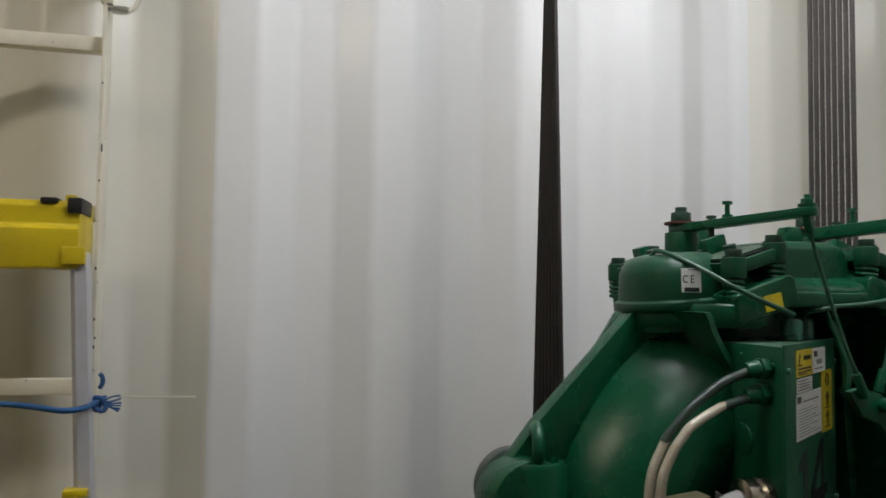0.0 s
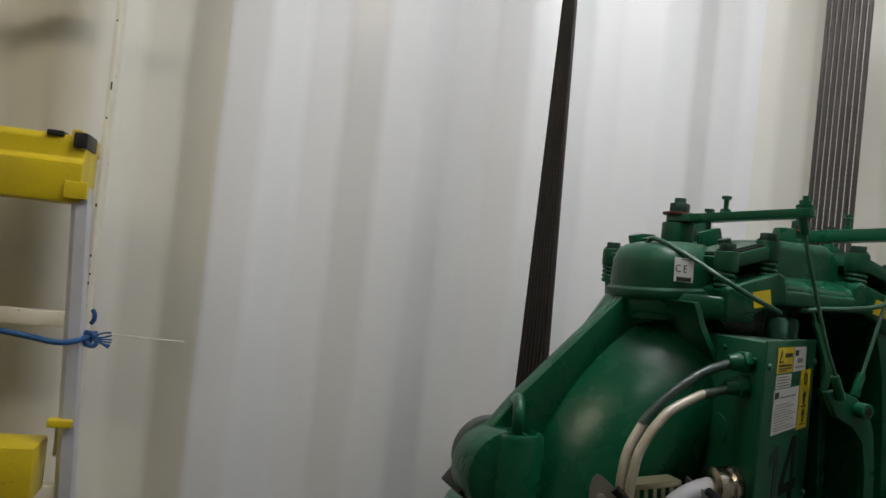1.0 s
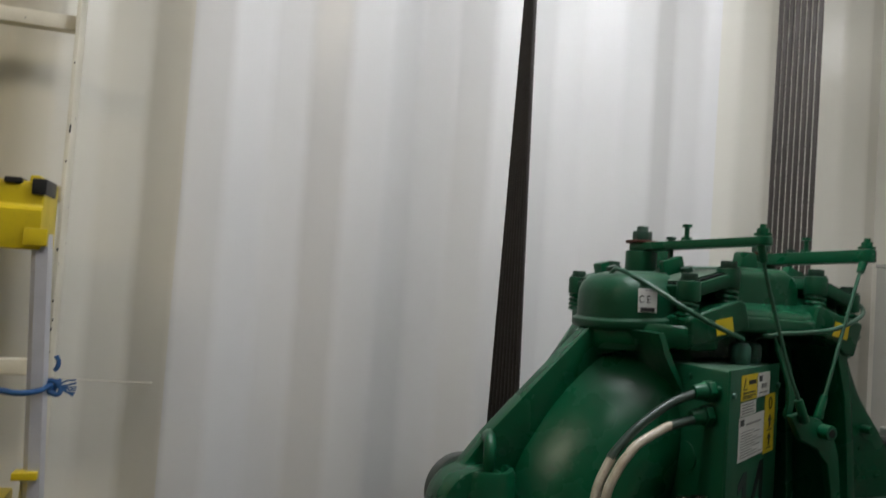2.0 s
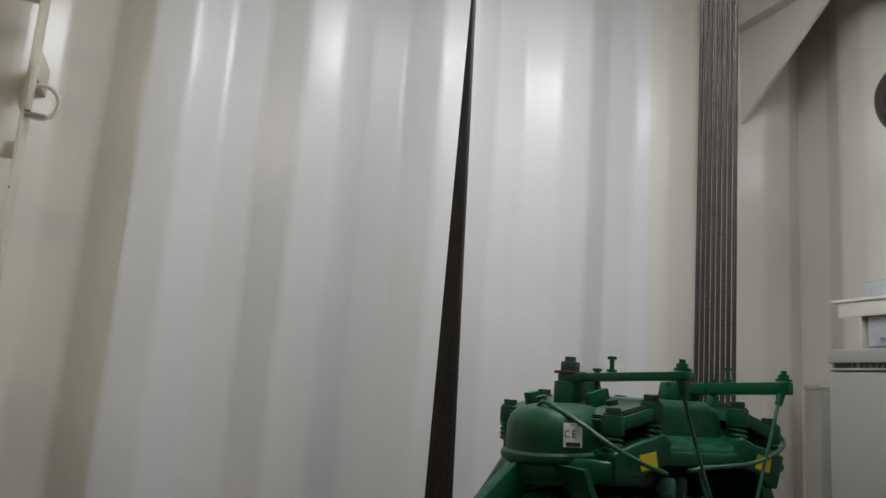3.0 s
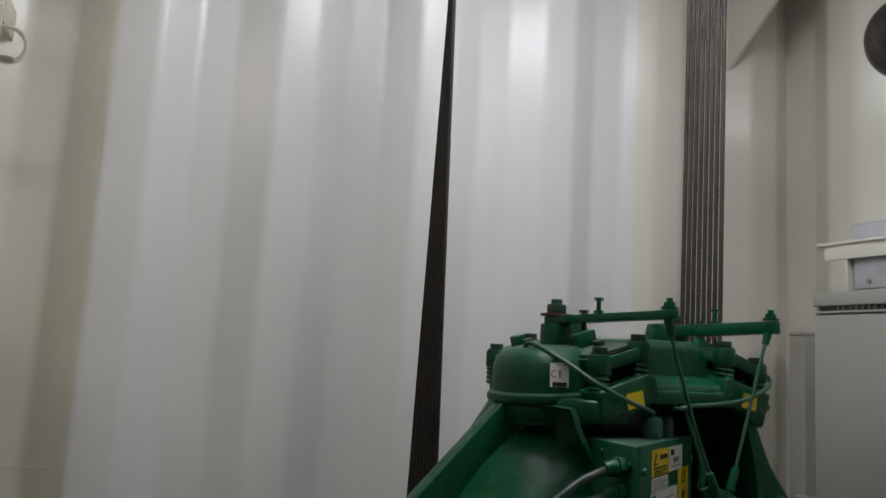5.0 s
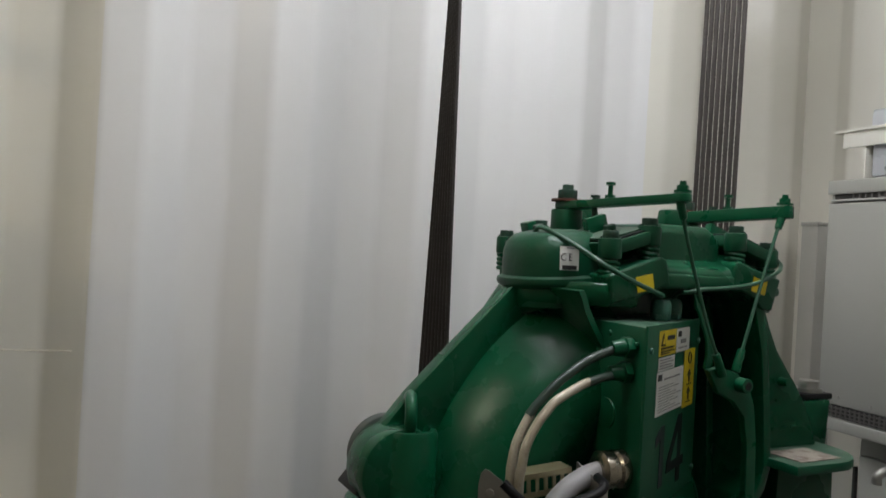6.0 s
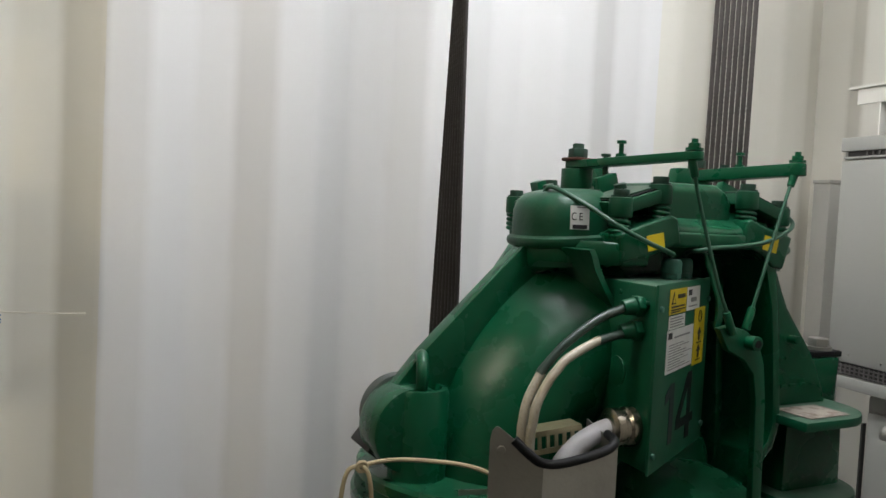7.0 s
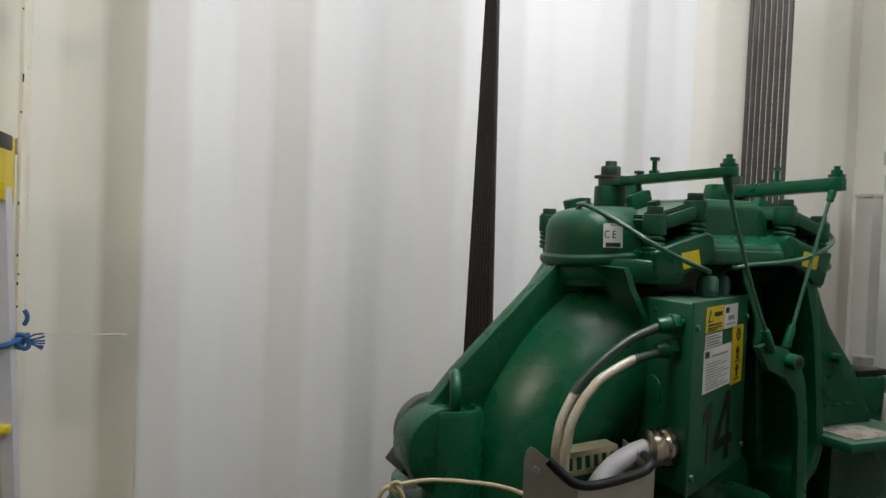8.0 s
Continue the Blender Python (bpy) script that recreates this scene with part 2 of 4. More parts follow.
# ---- the room ----
WX0, WX1, WY0, WY1, ROOF = -2.2, 1.497, -1.9, 1.4112, 2.56
PITCH, SLOPE, CREST, DEEP = 0.278, 0.068, 0.072, 0.036


def corrugated(start, end, first, z0, z1, fold=0.0048, lead=False):
    """A steel sheet wall along x, pressed into trapezoid ribs that stand out towards -y, 3 mm thick."""
    line = []
    k = 0 if lead else math.floor((start - first) / PITCH) - 1
    if lead:
        line += [(start - 0.3, 0.0), (start - 0.2, 0.0)]
    while first + k * PITCH < end + PITCH:
        x = first + k * PITCH
        for dx, dy in ((0, 0), (SLOPE, -DEEP), (SLOPE + CREST, -DEEP), (2 * SLOPE + CREST, 0)):
            line.append((x + dx, dy))
        k += 1
    soft = []
    for i in range(1, len(line) - 1):
        a, b, c = (Vector(p) for p in line[i - 1 : i + 2])
        u, v = (a - b).normalized(), (c - b).normalized()
        for t in range(9):
            s = t / 8
            soft.append(tuple((b + u * fold * 2.2) * (1 - s) ** 2 + 2 * b * s * (1 - s) + (b + v * fold * 2.2) * s * s))
    def depth(x):
        for p, q in zip(soft, soft[1:]):
            if p[0] <= x <= q[0]:
                return p[1] + (q[1] - p[1]) * (x - p[0]) / max(q[0] - p[0], 1e-6)
        return 0.0

    soft = [(start, depth(start)), *[p for p in soft if start + 1e-4 < p[0] < end - 1e-4], (end, depth(end))]
    bm = bmesh.new()
    cols = []
    for x, y in soft:
        cols.append([bm.verts.new((x, y + dy, z)) for dy, z in ((0, z0), (0, z1), (0.003, z1), (0.003, z0))])
    for A, B in zip(cols, cols[1:]):
        for k in range(4):
            bm.faces.new((A[k], A[(k + 1) % 4], B[(k + 1) % 4], B[k]))
    bm.faces.new(cols[0]), bm.faces.new(cols[-1][::-1])
    return bm


def room():
    north = empty("wall_north", pose(0, WY1, 0), "corrugated steel wall in cream and white painted sheets", "wall")
    tagged(north, kind="structure")
    for x0, x1, mat, dy in ((WX0, -0.018, WALL, 0.0), (-0.0285, 1.046, SHEET, -0.0015), (1.036, WX1 + 0.02, WALL, 0.0)):
        part("steel_sheet", _moved(corrugated(x0, x1, -0.0965, 0, ROOF), Matrix.Translation((0, WY1 + dy, 0))), mat, north, smooth=60, in_world=True)
    east = corrugated(-WY1, -WY0, -1.318, 0, ROOF, lead=True)
    tagged(part("wall_east", _moved(east, Matrix.Translation((WX1, 0, 0)) @ pose(0, 0, 0, 0, 0, -90)), WALL, smooth=60), "cream painted corrugated steel side wall", "wall", kind="structure")
    tagged(part("wall_west", box((WX0 - 0.03, (WY0 + WY1) / 2, ROOF / 2), (0.06, WY1 - WY0, ROOF)), BACK), "plain cream steel wall", "wall", kind="structure")
    tagged(part("wall_south", box(((WX0 + WX1) / 2, WY0 - 0.03, ROOF / 2), (WX1 - WX0, 0.06, ROOF)), BACK), "plain cream steel wall", "wall", kind="structure")
    tagged(part("floor", box(((WX0 + WX1) / 2, (WY0 + WY1) / 2, -0.03), (WX1 - WX0 + 0.2, WY1 - WY0 + 0.2, 0.06)), FLOOR), "grey painted steel floor", "floor", kind="structure")
    tagged(part("ceiling", box(((WX0 + WX1) / 2, (WY0 + WY1) / 2, ROOF + 0.03), (WX1 - WX0 + 0.2, WY1 - WY0 + 0.2, 0.06)), CEIL), "white painted steel ceiling", "ceiling", kind="structure")


def _moved(bm, m):
    bm.transform(m)
    return bm


room()


def ceiling_light(x, y, length, width, strength, colour):
    th = empty("ceiling_light", pose(x, y, ROOF), "white ceiling light with a lit diffuser, under the ceiling", "ceiling light", "ceiling lights")
    part("housing", box((0, 0, -0.025), (length + 0.06, width + 0.03, 0.05), 0.006), CEIL, th)
    part("diffuser", box((0, 0, -0.074), (length, width, 0.046), 0.012), glowing(strength, colour), th, "glowing diffuser")


for row in LAMPS:
    ceiling_light(*row)


def knee_plate():
    """Flat gusset between the wall and the roof beam."""
    th = empty("knee_brace", pose(1.311, WY1, 2.235), "cream painted steel knee plate under a roof beam", "brace")
    y1 = WY1 + 0.002
    part("gusset", prism([(y1, 2.234), (WY1 - 0.012, 2.234), (WY1 - 0.42, 2.545), (WY1 - 0.42, 2.52), (y1, 2.52)][:3] + [(y1, 2.545)], 1.311, 1.321, "x", 0.001), WALL, th, in_world=True)
    part("beam", box((1.316, WY1 - 0.75, 2.515), (0.07, 1.5, 0.085), 0.003), WALL, th, in_world=True)


knee_plate()


# ---- hoist ropes ----
def wire_rope(p0, p1, mat, r=0.004, lay=0.055, n=18):
    """Six strands laid round each other."""
    bm = bmesh.new()
    p0, p1 = Vector(p0), Vector(p1)
    d = (p1 - p0).normalized()
    u = d.orthogonal().normalized()
    v = d.cross(u)
    steps = int((p1 - p0).length / 0.006)
    last = None
    for i in range(steps + 1):
        s = (p1 - p0).length * i / steps
        ring = []
        for k in range(n):
            a = 2 * math.pi * k / n
            rr = r * (0.86 + 0.14 * abs(math.cos(3 * a)))
            b = a + 2 * math.pi * s / lay
            ring.append(bm.verts.new(p0 + d * s + rr * (math.cos(b) * u + math.sin(b) * v)))
        if last:
            for k in range(n):
                bm.faces.new((last[k], last[(k + 1) % n], ring[(k + 1) % n], ring[k]))
        last = ring
    return bm


def rope_bank(near_low, near_high, far_low, far_high, mat, label, count=8):
    for i in range(count):
        s = i / (count - 1)
        lo, hi = Vector(near_low).lerp(Vector(far_low), s), Vector(near_high).lerp(Vector(far_high), s)
        base = lo.copy()
        bm = wire_rope(lo - base, hi - base, mat)
        ob = part("hoist_rope", bm, mat, smooth=80)
        ob.location = base
        tagged(ob, label, "wire rope", "hoist ropes")


def at_height(a, b, z):
    a, b = Vector(a), Vector(b)
    return a + (b - a) * ((z - a.z) / (b.z - a.z))


for bank, mat, label in (
    (((0.5015, 1.10, 1.34), (0.4840, 1.10, 2.196), (0.491, 1.184, 1.30), (0.513, 1.184, 2.242)), ROPE_SHADED, "greased steel wire rope with shade put into its colour, taut and nearly upright"),
    (((0.931, 0.98, 1.60), (0.9345, 0.98, 2.248), (0.923, 1.064, 1.60), (0.9285, 1.064, 2.285)), ROPE, "grey twisted steel wire rope, taut and upright"),
):
    a, b, c, e = bank
    rope_bank(at_height(a, b, 1.0), at_height(a, b, ROOF), at_height(c, e, 1.0), at_height(c, e, ROOF), mat, label)


# ---- the hoist machine, in its own frame: x across, y back along the sheave's axis ----
MM = pose(0.7165, 0.80, 0.0, 0, 0, 6)
machine = empty("hoist_machine", MM, "green painted electric lift hoist machine with two spring brakes", "hoist machine")
AX = 1.15


def sector(profile, a0, a1, n=40):
    """Radius and depth pairs swept about the sheave's axis between two angles, closed at both ends."""
    bm = bmesh.new()
    rings = []
    for i in range(n + 1):
        a = radians(a0 + (a1 - a0) * i / n)
        rings.append([bm.verts.new((r * math.cos(a), y, AX + r * math.sin(a))) for r, y in profile])
    m = len(profile)
    for A, B in zip(rings, rings[1:]):
        for k in range(m):
            bm.faces.new((A[k], A[(k + 1) % m], B[(k + 1) % m], B[k]))
    bm.faces.new(rings[0]), bm.faces.new(rings[-1][::-1])
    return bm


def machine_body():
    drum = [(0.115, 0.10), (0.125, 0.062), (0.145, 0.034), (0.172, 0.010), (0.202, -0.007), (0.232, -0.015), (0.260, -0.012), (0.287, 0.003), (0.312, 0.030), (0.332, 0.062), (0.343, 0.088), (0.343, 0.10)]
    part("motor_housing", sector(drum, 110, 225), GREEN, machine)
    part("motor_housing", sector([(max(r, 0.225), min(y + 0.055, 0.125)) for r, y in drum if r > 0.2 or y > 0.05], 47, -20), GREEN, machine)
    part("rear_housing", prism([(0.15, 1.48), (0.19, 1.44), (0.30, 1.30), (0.33, 1.0), (-0.33, 1.0), (-0.28, 1.30), (-0.19, 1.42), (-0.15, 1.48)], 0.10, 0.22, "y", 0.02), GREEN, machine)
    rim = [(-0.150, 1.466), (-0.216, 1.463), (-0.287, 1.393), (-0.348, 1.332), (-0.373, 1.302), (-0.398, 1.275), (-0.38, 1.22), (-0.325, 1.24), (-0.30, 1.31), (-0.24, 1.375), (-0.15, 1.43)]
    part("left_rib", prism(rim, 0.080, 0.104, "y", 0.003), GREEN, machine, "sloping cast rib")
    gusset = [(0.136, 1.25), (0.279, 1.25), (0.271, 1.272), (0.259, 1.296), (0.246, 1.318), (0.230, 1.339), (0.209, 1.363), (0.187, 1.390), (0.173, 1.416), (0.160, 1.445), (0.132, 1.445)]
    plate = part("right_gusset", prism(gusset, 0.020, 0.040, "y", 0.003), GREEN, machine, "curved cast gusset with raised marks")
    for x, z, w in ((0.180, 1.318, 0.007), (0.192, 1.318, 0.006), (0.179, 1.300, 0.014), (0.176, 1.277, 0.010), (0.190, 1.277, 0.012), (0.208, 1.278, 0.014), (0.228, 1.279, 0.011)):
        part("cast_mark", box((x, 0.0195, z), (w, 0.003, 0.0045), 0.001), GREEN, plate)
    part("rib_web", prism([(-0.36, 1.28), (-0.335, 1.318), (-0.28, 1.375), (-0.18, 1.45), (-0.15, 1.30), (-0.25, 1.2), (-0.36, 1.2)], 0.088, 0.098, "y"), GREEN, machine)
    part("back_wall", prism([(-0.14, 1.49), (0.14, 1.49), (0.17, 1.0), (-0.17, 1.0)], 0.088, 0.10, "y"), GREEN, machine)
    # webs of the front frame
    front = smooth_path([(-0.187, -0.016, 1.464), (-0.182, -0.016, 1.455), (-0.175, -0.015, 1.439), (-0.160, -0.015, 1.415), (-0.143, -0.013, 1.391), (-0.128, -0.008, 1.355)], 3)
    back = smooth_path([(-0.205, 0.085, 1.466), (-0.190, 0.085, 1.452), (-0.168, 0.078, 1.432), (-0.142, 0.066, 1.405), (-0.112, 0.052, 1.376), (-0.080, 0.036, 1.340)], 3)
    web = bmesh.new()
    rings = [[web.verts.new(q) for q in (f, b, b + Vector((0.02, 0.0, 0.0)), f + Vector((0.010, 0.003, 0.001)))] for f, b in zip(front, back)]
    for A, B in zip(rings, rings[1:]):
        for k in range(4):
            web.faces.new((A[k], A[(k + 1) % 4], B[(k + 1) % 4], B[k]))
    web.faces.new(rings[0]), web.faces.new(rings[-1][::-1])
    part("left_web", bevel(web, 0.0022, 2, 40), GREEN, machine)
    part("right_web", prism([(0.098, 1.462), (0.118, 1.460), (0.131, 1.395), (0.140, 1.318), (0.148, 1.235), (0.138, 1.203), (0.122, 1.188), (0.112, 1.10), (0.098, 1.10), (0.110, 1.195), (0.126, 1.212), (0.134, 1.238), (0.127, 1.318), (0.118, 1.392)], -0.014, 0.10, "y", 0.003), GREEN, machine)
    part("inner_post", prism([(0.086, 1.46), (0.100, 1.46), (0.107, 1.36), (0.116, 1.24), (0.122, 1.10), (0.108, 1.10), (0.103, 1.24), (0.094, 1.36)], 0.058, 0.098, "y", 0.003), GREEN, machine)
    part("inner_wall", prism([(0.060, 1.47), (0.14, 1.47), (0.165, 1.25), (0.17, 1.05), (0.07, 1.05)], 0.088, 0.098, "y"), GREEN, machine)
    part("inner_drum", sector([(0.02, 0.09), (0.02, 0.062), (0.09, 0.055), (0.10, 0.062), (0.10, 0.09)], -60, 120), GREEN, machine)
    # lower castings
    for z0, grow in ((1.172, 0.0), (1.140, 0.006)):
        ring = [(0.02, z0), (0.155 + grow, z0), (0.160 + grow, z0 + 0.004), (0.160 + grow, z0 + 0.014), (0.156 + grow, z0 + 0.018), (0.02, z0 + 0.018)]
        part("lower_flange", lathe(ring, Matrix.Translation((-0.245, 0.105, 0)), 64), GREEN, machine)
    part("lower_barrel", rod((-0.245, 0.105, 0.42), (-0.245, 0.105, 1.175), 0.150, n=56), GREEN, machine)
    part("foot", prism([(-0.385, 1.17), (-0.24, 1.17), (-0.2, 0.42), (-0.41, 0.42)], 0.03, 0.20, "y", 0.01), GREEN, machine)
    part("foot", prism([(0.18, 1.24), (0.295, 1.24), (0.32, 0.42), (0.16, 0.42)], 0.0, 0.20, "y", 0.01), GREEN, machine)
    part("sump", prism([(-0.22, 1.13), (0.2, 1.13), (0.24, 0.42), (-0.25, 0.42)], 0.03, 0.22, "y", 0.01), GREEN, machine)
    # dish under the box
    dish = lathe([(0.03, 0.0), (0.085, 0.004), (0.10, 0.016), (0.085, 0.022), (0.05, 0.014), (0.02, 0.014)], Matrix.Translation((-0.005, 0.0, 1.128)) @ pose(0, 0, 0, 18, -8, 0), 40)
    part("cover_dish", dish, GREEN, machine)
    # right shelf, flange and post
    def shelf(z0, z1, x0, x1, y0, y1, cut):
        pts = [(x0, y1), (x0, y0), (x1 - cut, y0)]
        for k in range(1, 7):
            a = radians(-90 + 15 * k)
            pts.append((x1 - cut + cut * math.cos(a), y0 + cut + cut * math.sin(a)))
        return prism(pts + [(x1, y1)], z0, z1, "z", 0.003)

    part("shelf", shelf(1.237, 1.250, 0.140, 0.300, -0.062, 0.12, 0.075), GREEN_BOX, machine)
    part("flange", shelf(1.114, 1.134, 0.150, 0.315, -0.05, 0.12, 0.075), GREEN_BOX, machine)
    part("nameplate", _moved(box((0, 0, 0), (0.082, 0.056, 0.0006)), pose(0.200, -0.022, 1.2512, 0, 0, 2)), PLATE, machine, "dusty worn metal nameplate")
    part("mount_post", prism([(0.325, 1.299), (0.394, 1.299), (0.388, 1.225), (0.33, 1.225)], 0.085, 0.14, "y", 0.004), GREEN, machine)
    part("rubber_pad", box((0.368, 0.112, 1.304), (0.066, 0.05, 0.010), 0.003), BLACK, machine, "black rubber pad")
    nut = part("pad_bolt", rod((0.372, 0.11, 1.309), (0.372, 0.11, 1.314), 0.021, n=28), STEEL, machine, "zinc plated hexagon bolt")
    part("bolt_head", hexnut((0.372, 0.11, 1.314), 0.0175, 0.013), STEEL, nut)
    for x, y, z in ((0.197, 0.014, 1.345), (0.090, 0.062, 1.36)):
        part("set_screw", rod((x, y - 0.008, z), (x, y + 0.03, z), 0.006, n=14, r=0.001), GREEN_CLEAN, machine)
    eye = part("threaded_lug", rod((0.141, 0.078, 1.294), (0.141, 0.092, 1.294), 0.010, n=20, r=0.003), GREEN, machine)
    # Black disc stands for the shade inside the lug's hole.
    part("hole", rod((0.141, 0.077, 1.294), (0.141, 0.084, 1.294), 0.0042, n=14), BLACK, eye)


def lifting_lug():
    c = (-0.352, 0.072)
    part("lug_boss", lathe([(0.02, 0.0), (0.0345, 0.0), (0.0345, 0.112), (0.0315, 0.118), (0.026, 0.1185), (0.022, 0.108), (0.005, 0.108)], Matrix.Translation((*c, 1.176)), 36), GREEN, machine)
    part("lug_end", rod((-0.364, 0.052, 1.247), (-0.364, 0.108, 1.247), 0.051, n=56, r=0.007), GREEN, machine, "rounded end of the casting")
    part("bearing_cap", rod((-0.362, 0.108, 1.256), (-0.362, 0.126, 1.256), 0.046, n=44, r=0.004), BED, machine, "dark grey bearing cap")
    pad = box((0, 0, 0), (0.030, 0.06, 0.052), 0.002)
    part("wedge_pad", _moved(pad, pose(-0.386, 0.105, 1.232, 0, 38, 0)), BLACK, machine, "black rubber wedge")
    ring = [(0, 0.021 * math.sin(2 * math.pi * k / 28), 0.021 * math.cos(2 * math.pi * k / 28)) for k in range(28)]
    eye = tube(ring, 0.0072, 12, True)
    eye.transform(pose(*c, 1.310, 0, 0, -20))
    rod((*c, 1.27), (*c, 1.292), 0.011, n=16, bm=eye)
    bolt = part("eyebolt", eye, GREEN_CLEAN, machine, "green painted lifting eyebolt")
    part("collar", rod((*c, 1.283), (*c, 1.288), 0.019, n=24, r=0.001), GREEN_CLEAN, bolt)


def brake(side):
    """One spring brake on the yoke: pot, armature plate, springs, bolts and release lever."""
    s = side
    tilt = pose(s * 0.103, 0.12, 1.5265, 0, s * 17, 0)
    flat = tilt.inverted()
    # magnet pot
    rows = [(0.98, -0.034), (1.0, -0.012), (1.10, -0.0085), (1.13, -0.004), (1.11, 0.001), (1.02, 0.004), (1.0, 0.022), (0.975, 0.036), (0.90, 0.047), (0.74, 0.056), (0.45, 0.060), (0.1, 0.061)]
    pot = bmesh.new()
    n = 48
    rings = []
    for f, z in rows:
        ring = []
        for k in range(n):
            a = 2 * math.pi * k / n
            c, d = math.cos(a), math.sin(a)
            e = 0.85
            ring.append(pot.verts.new((f * 0.061 * math.copysign(abs(c) ** e, c), f * 0.066 * math.copysign(abs(d) ** e, d), z)))
        rings.append(ring)
    for A, B in zip(rings, rings[1:]):
        for k in range(n):
            pot.faces.new((A[k], A[(k + 1) % n], B[(k + 1) % n], B[k]))
    pot.faces.new(rings[-1]), pot.faces.new(rings[0][::-1])
    pot.transform(pose(s * 0.151, 0.090, 1.477, 0, s * 5, 0))
    part("magnet_pot", pot, GREEN_DUSTY, machine, "rounded brake magnet pot")
    # armature plate with upright bosses, bolts and springs at its corners
    plate = prism([(-0.040, -0.124), (-0.034, -0.132), (0.036, -0.132), (0.042, -0.124), (0.042, 0.130), (-0.040, 0.130)], -0.009, 0.007, "z", 0.003)
    plate.transform(tilt)
    corners = [(s * 0.133, 0.0, 1.5235), (s * 0.0735, 0.0, 1.5425), (s * 0.0735, 0.242, 1.5425), (s * 0.133, 0.242, 1.5235)]
    for x, y, z in corners:
        rod((x, y, z - 0.020), (x, y, z + 0.0045), 0.0145, n=24, bm=plate, r=0.0025)
    part("armature_plate", plate, GREEN_DUSTY, machine)
    shim = prism([(-0.034, -0.120), (0.030, -0.120), (0.031, 0.126), (-0.034, 0.126)], 0.0092, 0.0112, "z")
    shim.transform(tilt)
    part("shim_plate", shim, SHIM, machine, "dusty green shim plate")
    gasket = prism([(-0.036, -0.127), (0.0375, -0.127), (0.039, 0.128), (-0.036, 0.128)], 0.0072, 0.0090, "z")
    gasket.transform(tilt)
    part("gasket", gasket, BLACK, machine, "thin black gasket sheet")
    for x, y, z in corners:
        bolt = part("spring_bolt", rod((x, y, z + 0.0045), (x, y, z + 0.0065), 0.0125, n=22), DARKBOLT, machine, "dusty dark bolt")
        part("bolt_head", rod((x, y, z + 0.0065), (x, y, z + 0.0140), 0.0098, n=20, r=0.0012), DARKBOLT, bolt)
        coil = [(x + 0.0108 * math.cos(a), y + 0.0108 * math.sin(a), z - 0.0195 - 0.027 * k / 63) for k in range(64) for a in (k * 2 * math.pi * 4.2 / 63,)]
        sp = tube(coil, 0.0028, 8)
        rod((x, y, z - 0.018), (x, y, z - 0.055), 0.0062, n=10, bm=sp)
        part("spring", sp, GREEN_CLEAN, machine, "painted coil spring")
    for x, y, h in ((-0.01, 0.06, 0.014), (0.012, -0.07, 0.008), (-0.018, -0.055, 0.006)):
        cap = rod((x, y, 0.010), (x, y, 0.010 + h), 0.008, n=16, r=0.001)
        cap.transform(tilt)
        part("cap_screw", cap, DARKBOLT, machine)
    stop = box((s * -0.004, -0.052, 0.018), (0.032, 0.012, 0.026), 0.002)
    stop.transform(tilt)
    part("stop_block", stop, GREEN_CLEAN, machine)
    rear = box((s * 0.01, 0.085, 0.018), (0.016, 0.02, 0.022), 0.002)
    rear.transform(tilt)
    part("stop_block", rear, GREEN_CLEAN, machine)
    # release lever
    base = Vector((-0.099, 0.141, 0)) if s < 0 else Vector((0.112, 0.135, 0))
    tip = Vector((-0.061, -0.040, 0)) if s < 0 else Vector((0.129, -0.028, 0))
    bx, by = base.x, base.y
    part("lever_post", rod((bx, by, 1.535), (bx, by, 1.5685), 0.0215, n=28, r=0.002), GREEN_DUSTY, machine)
    washer = part("washer", rod((bx, by, 1.5793), (bx, by, 1.5828), 0.0222, n=28, r=0.001), RUST, machine, "rusty red washer")
    span = (tip - base).length
    d = (tip - base).normalized()
    w = Vector((-d.y, d.x, 0))
    zb, zt = 1.574, 1.581
    outline = [(-0.012, -0.012), (-0.012, 0.012), (0.0, 0.0145), (0.03, 0.014), (span - 0.02, 0.0105)]
    outline += [(span + 0.0115 * math.cos(radians(q)), 0.0115 * math.sin(radians(q))) for q in range(70, -71, -20)]
    outline += [(span - 0.02, -0.0105), (0.03, -0.014), (0.0, -0.0145)]
    bar = prism(outline, *((-0.0052, 0.0052) if s < 0 else (-0.0105, 0.0060)), "z", 0.0018)
    bar.transform(Matrix.Translation((bx, by, zb)) @ pose(0, 0, 0, 0, 0, math.degrees(math.atan2(d.y, d.x))) @ pose(0, 0, 0, 0, -2.2, 0))
    lever = part("release_lever", bar, GREEN_CLEAN, machine, "flat brake release lever")
    part("nut", hexnut((bx, by, 1.583), 0.0135, 0.013), DARKBOLT, lever)
    part("stud", rod((bx, by, 1.590), (bx, by, 1.603), 0.0078, n=18, r=0.0012), DARKBOLT, lever)
    tz = zt + 0.0065
    part("tip_washer", rod((tip.x, tip.y, tz), (tip.x, tip.y, tz + 0.003), 0.0105, n=20), GREEN_CLEAN, lever)
    part("tip_nut", hexnut((tip.x, tip.y, tz + 0.003), 0.0075, 0.006), GREEN_CLEAN, lever)
    part("tip_stud", rod((tip.x, tip.y, tz), (tip.x, tip.y, tz + 0.014), 0.0040, n=12), GREEN_CLEAN, lever)
    q = base + d * 0.075
    screw = rod((q.x, q.y, 1.577), (q.x, q.y, 1.600), 0.0032, n=12)
    rod((q.x, q.y, 1.600), (q.x, q.y, 1.604), 0.0062, n=14, bm=screw)
    rod((q.x, q.y, 1.583), (q.x, q.y, 1.587), 0.0068, n=6, bm=screw)
